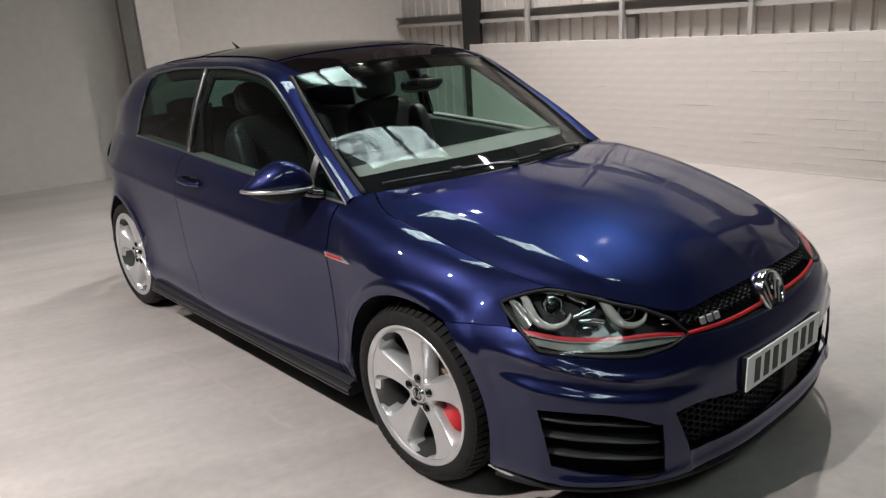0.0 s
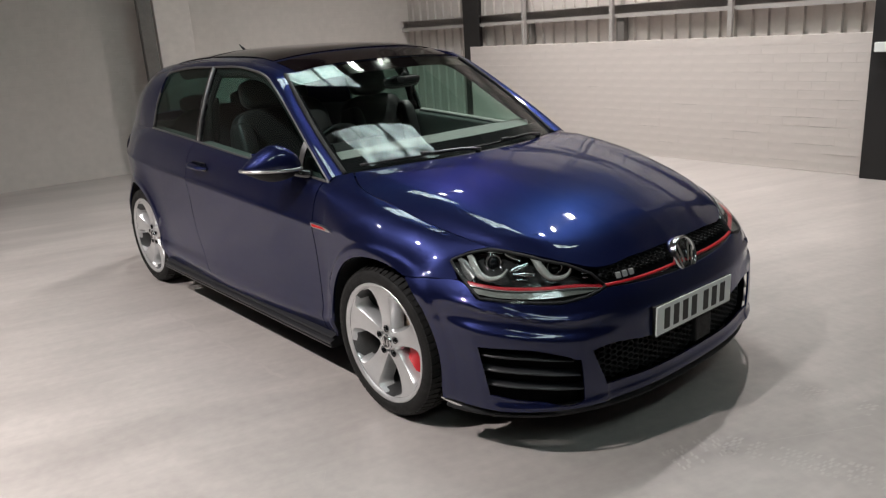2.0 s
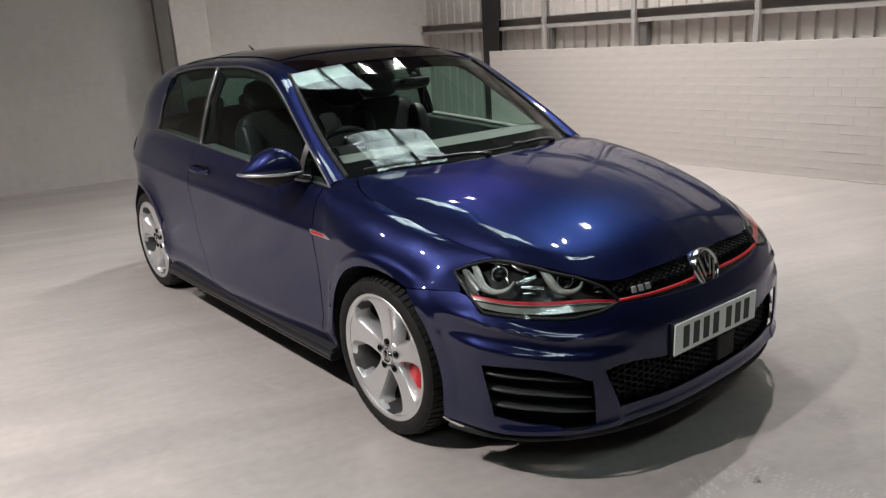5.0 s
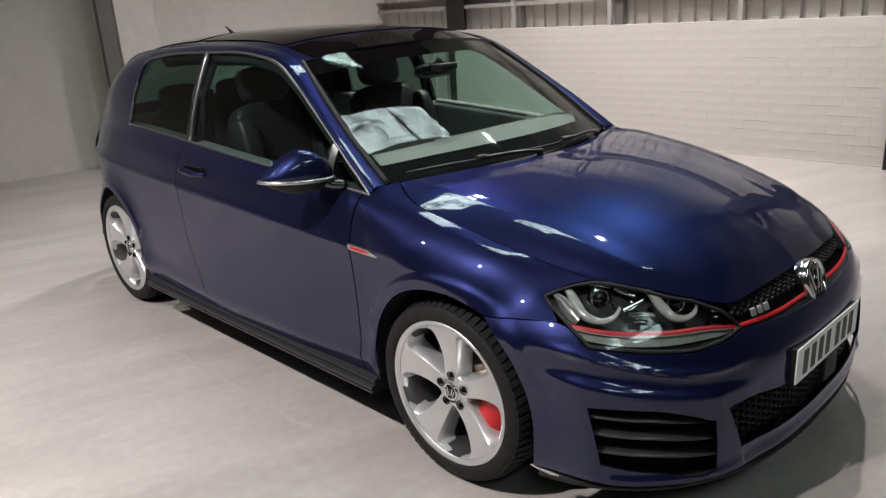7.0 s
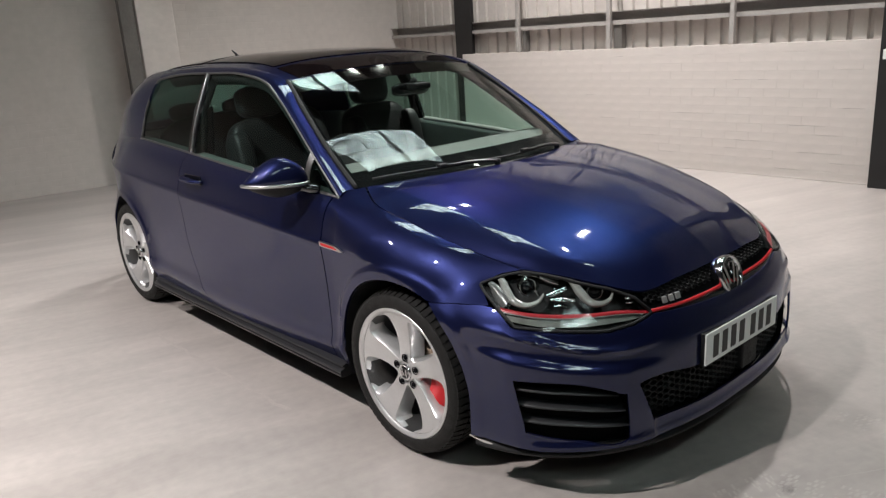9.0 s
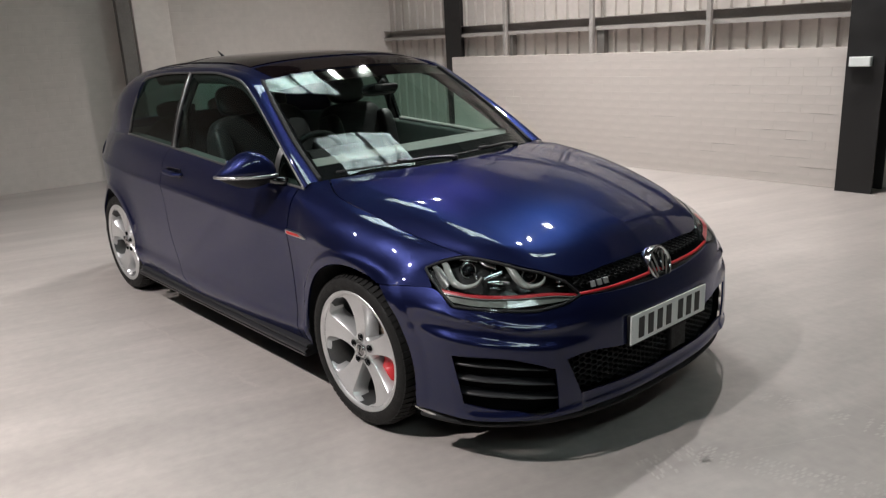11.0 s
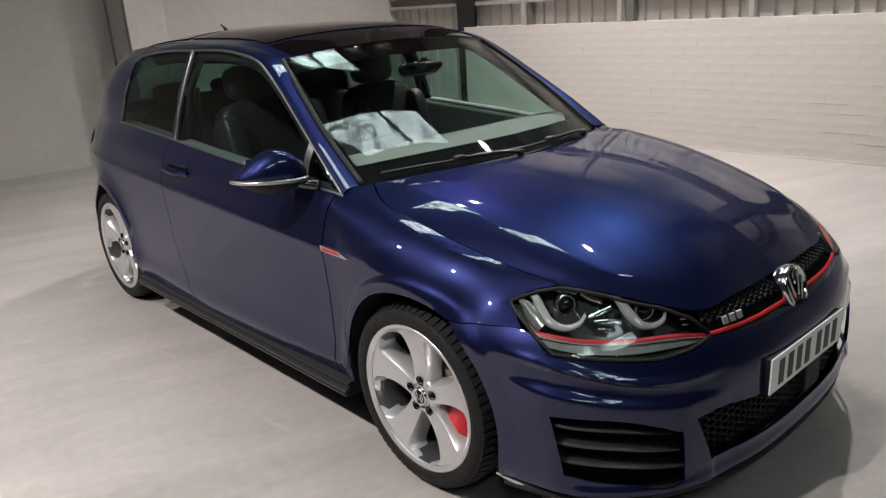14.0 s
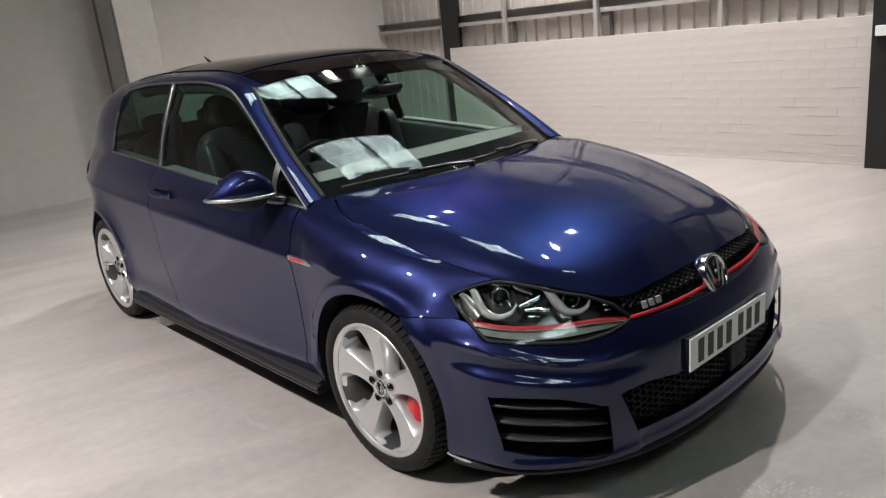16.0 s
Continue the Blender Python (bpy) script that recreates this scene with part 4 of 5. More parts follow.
def slant(d, z):
    return d - 3.0 * np.exp(-(((d - 66) / 7) ** 2)) * np.clip((0.443 - z) / 0.18, 0, 1) + (0.5 * np.exp(-(((d - 35) / 2.4) ** 2)) * np.clip((z - 0.31) / 0.09, -1, 1) + 29 * np.exp(-(((d - 30.5) / 2.4) ** 2)) * np.clip(z - 0.362, -0.095, 0.05)) * np.clip((0.5 - z) / 0.06, 0, 1)


degs = np.r_[np.linspace(0, 30.5, 22), np.linspace(30.5, 35, 5)[1:], np.linspace(35, 66, 26)[1:]]


def bumper_points(D):
    rows = []
    b0, b1, b2, b3 = 0.205 + 0 * D, G_BOT(D), G_TOP(D), TOP_EDGE(D)
    for a, b, n in ((b0, b1, 6), (b1, b2, 12), (b2, b3, 26)):
        for t in np.linspace(0, 1, n)[(1 if rows else 0):]:
            rows.append(a + (b - a) * t)
    return np.array(rows)


bm = bmesh.new()
tail = np.linspace(0, 1, 14)[1:]
for s in (-1, 1):
    Z = bumper_points(degs)
    D = degs[None] * np.ones_like(Z)
    # from 66 degrees on the columns spread to the wheel arch
    Zt = bumper_points(66 + tail * 23.9)
    Dt = 66 + (th_arch(Zt) - 66) * tail[None]
    Zt = bumper_points(np.array([66.0])) * 0 + Zt
    Z, D = np.concatenate([Z, Zt], 1), np.concatenate([D, Dt], 1)
    P = front(slant(D, Z), Z, relief(D, Z))
    P[..., 1] += flare(P[..., 0], Z)
    P[..., 1] *= s
    vs = [[bm.verts.new(p) for p in row] for row in P]
    for j in range(len(vs) - 1):
        for i in range(len(vs[0]) - 1):
            hole = 5 <= j < 16 and (i < 21 or 25 <= i < 50)
            if not hole:
                q = (vs[j][i], vs[j][i + 1], vs[j + 1][i + 1], vs[j + 1][i])
                bm.faces.new(q if s > 0 else q[::-1])
bmesh.ops.remove_doubles(bm, verts=bm.verts, dist=1e-5)
edges = [e for e in bm.edges if e.is_boundary]
r = bmesh.ops.extrude_edge_only(bm, edges=edges)
new_v = [g for g in r["geom"] if isinstance(g, bmesh.types.BMVert)]
for vt in new_v:
    vt.co = vt.co + (Vector((-0.3, 0, vt.co.z)) - vt.co).normalized() * 0.008
bmesh.ops.recalc_face_normals(bm, faces=bm.faces)
bumper = part("front_bumper", bm, PAINT, car)
mod = bumper.modifiers.new("edge", "EDGE_SPLIT")
mod.split_angle = radians(45)

# splitter lip and the blade below it
bm = bmesh.new()
for s in (-1, 1):
    d = np.linspace(0, 78, 60)[None]
    z = np.array([0.16, 0.163, 0.172, 0.182, 0.186, 0.205])[:, None] + 0 * d
    g = np.array([-0.05, 0.004, 0.012, 0.012, 0.002, -0.004])[:, None] + 0 * d
    sheet(bm, front(d, z, g), s, 0.02)
part("splitter", bm, BLACK, bumper, "black front splitter")

# back of the openings, and walls at the ends of the inlets
for s in (-1, 1):
    d = np.linspace(0, 68, 40)[None]
    z = np.linspace(0.19, 0.46, 10)[:, None] + 0 * d
    part("inlet_back", sheet(bmesh.new(), front(d, z, np.interp(d, [33, 37], [-0.055, -0.036])), s, 0), DARK, bumper)
    zz = np.linspace(0.20, 0.45, 10)[:, None] + np.zeros((1, 4))
    for deg in (32.5, 34.0, 66.6):
        part("inlet_wall", sheet(bmesh.new(), front(deg + 0 * zz, zz, np.linspace(-0.006, -0.056, 4)[None] + 0 * zz), s, 0, out=(0, 1, 0)), DARK, bumper)
# slats in the outer air inlets
for s in (-1, 1):
    for zl, zr, d0 in ((0.405, 0.375, 37.5), (0.352, 0.318, 35.5), (0.297, 0.262, 33.5)):
        d = np.linspace(d0, 65.6, 24)
        z = np.interp(d, [d0, 50, 66], [zr, (zl + zr) / 2 + 0.006, zl])
        bm = bmesh.new()
        w = np.interp(d, [d0, d0 + 9, 66], [0.004, 0.013, 0.014])
        ring = [front(d, z + w * k, g) for k, g in ((-0.5, -0.05), (-0.55, -0.004), (-0.2, 0.003), (0.15, 0.002), (0.5, -0.012), (0.6, -0.05))]
        sheet(bm, np.array(ring), s, 0.0)
        part("slat", bm, SLAT, bumper, "gloss black inlet slat")


def honeycomb(bm, cells, size, wall, depth, grow, sides=(-1, 1)):
    """Six-sided cells with walls standing on the nose skin, cells given as (degrees, height) centres."""
    for deg, z in cells:
        mid = Vector(nose(abs(deg), z, grow))
        a = Vector(nose(abs(deg) + 1, z, grow)) - mid
        a.normalize()
        nrm = a.cross(Vector((0, 0, 1))).normalized()
        if nrm.x < 0:
            nrm = -nrm
        up = Vector((0, 0, 1))
        flipy = -1 if deg < 0 else 1
        out = []
        for k in range(6):
            t = math.pi / 3 * k
            out.append((math.cos(t), math.sin(t)))
        for rr, dd in (((1.0, 0), (1 - wall, 0)), ((1 - wall, 0), (1 - wall, -depth))):
            va, vb = [], []
            for c, sn in out:
                for lst, (rad, dep) in ((va, rr), (vb, dd)):
                    p = mid + a * (c * size * rad) + up * (sn * size * 0.72 * rad) + nrm * dep
                    lst.append(bm.verts.new((p.x, p.y * flipy, p.z)))
            for k in range(6):
                bm.faces.new((va[k], va[(k + 1) % 6], vb[(k + 1) % 6], vb[k]))


def hexcells(d_max, zlo, zhi, size):
    """Cell centres by distance from the middle, turned into degrees."""
    ds = np.linspace(0, d_max, 200)
    arc = np.r_[0, np.cumsum(np.linalg.norm(np.diff(front(ds, np.full(200, (zlo(0) + zhi(0)) / 2)), axis=0), axis=1))]
    out, col = [], 0
    while col * size * 1.5 < arc[-1]:
        deg = float(np.interp(col * size * 1.5, arc, ds))
        z = zlo(0) + (0.5 if col % 2 else 0) * size * 1.247
        while z < zhi(deg):
            if z > zlo(deg):
                out.append((deg, z))
                if col:
                    out.append((-deg, z))
            z += size * 1.247
        col += 1
    return out


bm = bmesh.new()
honeycomb(bm, hexcells(30, lambda d: float(G_BOT(d)) + 0.004, lambda d: float(G_TOP(d)) - 0.004, 0.0175), 0.0175, 0.16, 0.02, -0.026)
part("lower_grille", bm, BLACK, bumper, "black honeycomb lower grille", smooth=False)
part("radar_cover", boxm(0.835, 0.862, 0.01, 0.12, 0.275, 0.372, bevel=0.006), BLACK, bumper, smooth=False)

# upper grille
grille_back = bmesh.new()
for s in (-1, 1):
    d = np.linspace(0, 26, 24)[None]
    z = np.linspace(0.575, 0.68, 8)[:, None] + 0 * d
    sheet(grille_back, front(d, z, -0.035), s, 0)
grille = part("grille", grille_back, DARK, car)
bm = bmesh.new()
honeycomb(bm, hexcells(23, lambda d: 0.618, lambda d: 0.664, 0.0115), 0.0115, 0.18, 0.012, -0.014)
part("mesh", bm, BLACK, grille, smooth=False)
bm = bmesh.new()
for s in (-1, 1):
    d = np.linspace(0, 23.6, 24)[None]
    z = spl(d, [(0, 0.604), (12, 0.604), (23.6, 0.609)])
    sheet(bm, front(d, np.concatenate([z - 0.0040, z - 0.0028, z + 0.0028, z + 0.0040]), np.array([-0.004, 0.0, 0.0, -0.004])[:, None] + 0 * d), s, 0)
part("red_strip", bm, RED, grille)
bm = bmesh.new()
for s in (-1, 1):
    d = np.linspace(0, 23.8, 24)[None]
    z = spl(d, [(0, 0.5925), (12, 0.5925), (23.8, 0.601)])
    sheet(bm, front(d, np.concatenate([z - 0.009, z, z + 0.003]), np.array([-0.006, -0.004, -0.012])[:, None] + 0 * d), s, 0)
part("lower_frame", bm, GLOSS_BLACK, grille)
# small chrome lettering shown as plain slanted blocks
for k in range(3):
    d = 19.8 - 2.1 * k
    p, q = Vector(nose(d, 0.622, 0.004)), Vector(nose(d - 1.35, 0.622, 0.004))
    bm = bmesh.new()
    extrude(bm, [(p.x, -p.y, p.z), (q.x, -q.y, q.z), (q.x - 0.008, -q.y + 0.003, q.z + 0.018), (p.x - 0.008, -p.y + 0.003, p.z + 0.018)], (0.006, -0.002, 0))
    part("badge_bar", bm, ALLOY, grille, "small chrome bar", smooth=False)

# round emblem: chrome ring, dark disc, plain bars
EM = pose(0.800, 0.0, 0.624, 0, 0, 0) @ pose(0, 0, 0, 0, -16, 0) @ pose(0, 0, 0, 0, 0, 90)
bm = lathe([(0.058, 0.004), (0.060, -0.014), (0.066, -0.017), (0.0705, -0.010), (0.072, 0.012), (0.068, 0.03)], 48)
bmesh.ops.transform(bm, matrix=EM @ pose(0, 0, 0, 0, 0, 0), verts=bm.verts)
emblem = part("emblem", bm, CHROME, grille, "round chrome emblem with dark centre")
bm = lathe([(0.0, 0.0), (0.059, 0.0), (0.059, 0.01)], 40)
bmesh.ops.transform(bm, matrix=EM, verts=bm.verts)
part("disc", bm, GLOSS_BLACK, emblem)
for a, b in (((-0.036, 0.046), (-0.012, -0.030)), ((0.036, 0.046), (0.012, -0.030)), ((-0.052, 0.018), (-0.028, -0.048)), ((0.052, 0.018), (0.028, -0.048))):
    bm = bmesh.new()
    extrude(bm, [(a[0] - 0.006, 0, a[1]), (a[0] + 0.006, 0, a[1]), (b[0] + 0.006, 0, b[1]), (b[0] - 0.006, 0, b[1])], (0, -0.010, 0))
    bmesh.ops.transform(bm, matrix=EM, verts=bm.verts)
    part("bar", bm, CHROME, emblem, smooth=False)

# number plate, its characters shown as plain bars
plate = part("number_plate", boxm(0.866, 0.872, -0.26, 0.26, 0.388, 0.499, bevel=0.002), PLATE, car, "white number plate with plain dark bars", smooth=False)
part("plate_holder", boxm(0.845, 0.8655, -0.255, 0.255, 0.380, 0.496), BLACK, plate, smooth=False)
y = -0.215
for k in range(7):
    part("bar", boxm(0.8722, 0.8732, y + 0.002, y + 0.038, 0.404, 0.483), INK, plate, smooth=False)
    y += 0.061 + (0.022 if k == 3 else 0)
plate.rotation_euler = (radians(-1.3), 0, 0)
plate.location = (0.002, -0.030, 0.0)

# lip under the bumper corners, its reflected light put into a paler grey
for s in (-1, 1):
    part("corner_lip", tube([tuple(np.array(nose(d, z, 0.002)) * (1, s, 1)) for d, z in ((80, 0.196), (76, 0.186), (70, 0.176), (63, 0.172))], [0.003, 0.006, 0.006, 0.003], 8, smooth_n=12), STEEL_GREY, bumper, "lip edge, grey for the light it reflects")

# headlights
for s in (-1, 1):
    d = np.r_[24.0, np.linspace(24.3, 77.4, 44), 77.6]
    v = np.linspace(0, 1, 14)[:, None]
    Z = lamp_bot(d) + (lamp_top(d) - lamp_bot(d)) * v
    D = d[None] * np.ones_like(v)
    cover = part("headlight", sheet(bmesh.new(), front(D, Z, 0.0), s, 0.004), LAMP_GLASS, car, "clear headlight with a red line inside")
    cover.visible_shadow = False
    G = np.where((v < 0.02) | (v > 0.98), -0.006, -0.075) + 0 * D
    G[:, :1] = G[:, -1:] = -0.006
    part("housing", sheet(bmesh.new(), front(D, Z, G), s, 0), HOUSING, cover, "black headlight housing")

    rim = [(a, float(lamp_top(a)) - 0.002) for a in d[::3]] + [(a, float(lamp_bot(a)) + 0.002) for a in d[::-3]]
    bm = tube([tuple(np.array(nose(a, z, -0.005)) * (1, s, 1)) for a, z in rim + rim[:1]], 0.0055, 6)
    part("bezel", bm, BLACK, cover, "black edge of the headlight")

    def inner(deg, z, grow=-0.028):
        x, y, zz = nose(deg, z, grow)
        return (x, y * s, zz)

    def ribbon(name, pts, half, grow, m, label=""):
        """A band of given half height along (degrees, height) points on the inside of the lamp."""
        dd = np.linspace(0, 1, 30)
        ds = np.interp(dd, np.linspace(0, 1, len(pts)), [p[0] for p in pts])
        zs = spl(ds if ds[0] < ds[-1] else -ds, [((p[0] if ds[0] < ds[-1] else -p[0]), p[1]) for p in pts])
        hh = np.interp(dd, np.linspace(0, 1, len(half)), half)
        bm = bmesh.new()
        sheet(bm, np.array([front(ds, zs + hh * k, grow + g) for k, g in ((-1, -0.012), (-0.85, 0), (0.85, 0), (1, -0.012))]), s, 0)
        return part(name, bm, m, cover, label, smooth=False)
    def band2(name, pts, widths, grow, m, label=""):
        """A flat strip of given half widths along (degrees, height) points, facing out of the lamp."""
        q = crv([nose(a, z, grow) for a, z in pts], 28)
        w = np.interp(np.linspace(0, 1, 28), np.linspace(0, 1, len(widths)), widths)[:, None]
        t = np.gradient(q, axis=0)
        o = np.stack([np.cos(np.radians(55)) + 0 * w[:, 0], np.sin(np.radians(55)) + 0 * w[:, 0], 0 * w[:, 0]], -1)
        a = np.cross(t, o)
        a /= np.linalg.norm(a, axis=1, keepdims=True)
        G = np.array([q + a * w * k - o * (0.011 * k * k + (0.008 if abs(k) > 0.99 else 0)) for k in (-1.0, -0.98, -0.7, -0.35, 0.0, 0.35, 0.7, 0.98, 1.0)])
        return part(name, sheet(bmesh.new(), G, s, 0, out=(0.6, 0.8 * s, 0.2)), m, cover, label)
    ribbon("red_line", [(24.6, 0.606), (30.4, 0.618), (43.4, 0.626), (57.3, 0.634), (68.6, 0.646)], [0.0024, 0.0029, 0.0029], -0.006, RED_LINE, "red line")
    ribbon("pale_line", [(24.6, 0.6025), (30.4, 0.6138), (43.4, 0.6218), (57.3, 0.6298), (68.2, 0.6410)], [0.0008, 0.0010, 0.0010], -0.0065, LAMP_GREY, "thin pale line")
    ribbon("lower_band", [(26, 0.599), (30.4, 0.602), (43.4, 0.606), (57.3, 0.614), (66.8, 0.624)], [0.003, 0.009, 0.0115, 0.0115, 0.008], -0.016, LAMP_BAND, "pale grey reflector band")
    band2("side_reflector", [(67.0, 0.655), (69.5, 0.672), (73.0, 0.694), (75.5, 0.704)], [0.018, 0.020, 0.016, 0.006], -0.012, SIDE_REF, "smoky side reflector")
    for pts, wid, cx, cz in (([(73.5, 0.717), (71.2, 0.709), (68.0, 0.686), (64.8, 0.664), (60.5, 0.654), (56.5, 0.664), (54.8, 0.684)], [0.006, 0.0145, 0.0165, 0.014, 0.009, 0.007, 0.004], 61.3, 0.697), ([(47.2, 0.712), (45.2, 0.700), (42.6, 0.674), (40.0, 0.650), (36.6, 0.645), (33.6, 0.655), (32.6, 0.670)], [0.006, 0.0135, 0.015, 0.0125, 0.0085, 0.0065, 0.0035], 37.4, 0.675)):
        band2("light_guide", pts, wid, -0.014, LAMP_GREY, "pale U-shaped light guide")
        o = Vector(inner(cx, cz - 0.004, -0.052))
        aim = Vector((1, 0.55 * s, 0.1)).normalized()
        rot = Matrix.Translation(o) @ aim.to_track_quat("-Y", "Z").to_matrix().to_4x4()
        bm = lathe([(0.030, 0.02), (0.030, -0.002), (0.027, -0.006), (0.023, -0.002), (0.022, 0.01)], 32)
        bmesh.ops.transform(bm, matrix=rot, verts=bm.verts)
        part("lens_ring", bm, CHROME_GREY, cover)
        bm = lathe([(0.0, -0.012), (0.010, -0.011), (0.017, -0.006), (0.0225, 0.004)], 32)
        bmesh.ops.transform(bm, matrix=rot, verts=bm.verts)
        part("projector_lens", bm, LENS, cover, "dark glass projector lens")
    band2("reflector_facet", [(57.5, 0.722), (54.0, 0.712), (50.5, 0.705)], [0.008, 0.010, 0.008], -0.016, CHROME_GREY)
    band2("reflector_facet", [(54.0, 0.676), (50.5, 0.683), (47.5, 0.692)], [0.006, 0.010, 0.008], -0.018, CHROME_GREY)
    band2("reflector_facet", [(52.5, 0.668), (48.5, 0.664), (45.0, 0.660)], [0.004, 0.008, 0.004], -0.020, CHROME_GREY)
    band2("reflector_facet", [(66.0, 0.728), (62.0, 0.727), (58.5, 0.724)], [0.004, 0.006, 0.004], -0.012, CHROME_GREY)
    for a0, z0, a1, z1, w in ((58.2, 0.690, 56.6, 0.676, 0.005), (52.0, 0.694, 49.6, 0.676, 0.006), (44.6, 0.690, 43.0, 0.706, 0.004), (51.4, 0.652, 47.6, 0.648, 0.004), (34.6, 0.668, 33.2, 0.682, 0.004), (64.4, 0.716, 62.6, 0.724, 0.004)):
        band2("reflector_facet", [(a0, z0), ((a0 + a1) / 2, (z0 + z1) / 2 + 0.001), (a1, z1)], [w * 0.6, w, w * 0.5], -0.022, CHROME_GREY)
    for k in range(2):
        part("tick", tube([inner(29.5, 0.640 + 0.012 * k, -0.010), inner(27.4, 0.637 + 0.012 * k, -0.010)], 0.0028, 6), CHROME, cover)

# ---- underside and wheels ----
part("underbody", boxm(-3.2, 0.62, -0.66, 0.66, 0.17, 0.30), DARK, car, smooth=False)
part("engine_bay_floor", boxm(0.36, 0.74, -0.60, 0.60, 0.165, 0.20), DARK, car, smooth=False)


def spoke_mesh():
    """One broad spoke along the x axis, face towards -y."""
    bm = bmesh.new()
    nr = 22
    rows = []
    for i in range(nr):
        t = i / (nr - 1)
        r = 0.045 + t * (0.2335 - 0.045)
        half = float(np.interp(r, [0.045, 0.07, 0.11, 0.15, 0.19, 0.205, 0.218, 0.226, 0.2335], [0.029, 0.029, 0.032, 0.038, 0.047, 0.052, 0.061, 0.078, 0.125]))
        y0 = -0.078 - 0.020 * t + 0.012 * math.sin(math.pi * t)
        row = []
        for w, dy in ((-1.30, 0.062), (-1.17, 0.024), (-1.0, 0.0030), (-0.94, 0.0), (-0.3, 0.001), (0.3, 0.001), (0.94, 0.0), (1.0, 0.0030), (1.17, 0.024), (1.30, 0.062)):
            a = math.asin(min(0.95, half * w / r))
            row.append(bm.verts.new((r * math.cos(a), y0 + dy, r * math.sin(a))))
        rows.append(row)
    for a, b in zip(rows, rows[1:]):
        for j in range(9):
            bm.faces.new((a[j], b[j], b[j + 1], a[j + 1]))
    bmesh.ops.recalc_face_normals(bm, faces=bm.faces)
    if sum(f.normal.y for f in bm.faces) > 0:
        bmesh.ops.reverse_faces(bm, faces=bm.faces)
    return bm


def tread_mesh():
    """Tyre carcass with raised tread blocks at the shoulders."""
    bm = lathe([(0.245, -0.094), (0.250, -0.105), (0.258, -0.111), (0.272, -0.113), (0.288, -0.110), (0.298, -0.104), (0.303, -0.096), (0.305, -0.084), (0.307, -0.07), (0.307, 0.07), (0.305, 0.084), (0.298, 0.104), (0.272, 0.113), (0.252, 0.104), (0.245, 0.094)], 96)
    return bm


def block_mesh():
    bm = bmesh.new()
    for ring, (ya, yb2, ra, rb) in enumerate(((-0.1035, -0.064, 0.3035, 0.3165), (-0.056, -0.012, 0.3165, 0.3167), (0.012, 0.056, 0.3167, 0.3165), (0.064, 0.103, 0.3165, 0.3025))):
        n = 68
        for k in range(n):
            a0, a1 = 2 * math.pi * (k + 0.08) / n, 2 * math.pi * (k + 0.80) / n
            sk = 0.25 * 2 * math.pi / n * (1 if ring < 2 else -1)
            lo_, hi_ = [], []
            for a, y, r in ((a0, ya, ra), (a1, ya, ra), (a1 + sk, yb2, rb), (a0 + sk, yb2, rb)):
                hi_.append(bm.verts.new((r * math.cos(a), y, r * math.sin(a))))
                lo_.append(bm.verts.new(((r - 0.009) * math.cos(a), y, (r - 0.009) * math.sin(a))))
            bm.faces.new(hi_)
            for i in range(4):
                bm.faces.new((hi_[i], lo_[i], lo_[(i + 1) % 4], hi_[(i + 1) % 4]))
    bmesh.ops.recalc_face_normals(bm, faces=bm.faces)
    return bm


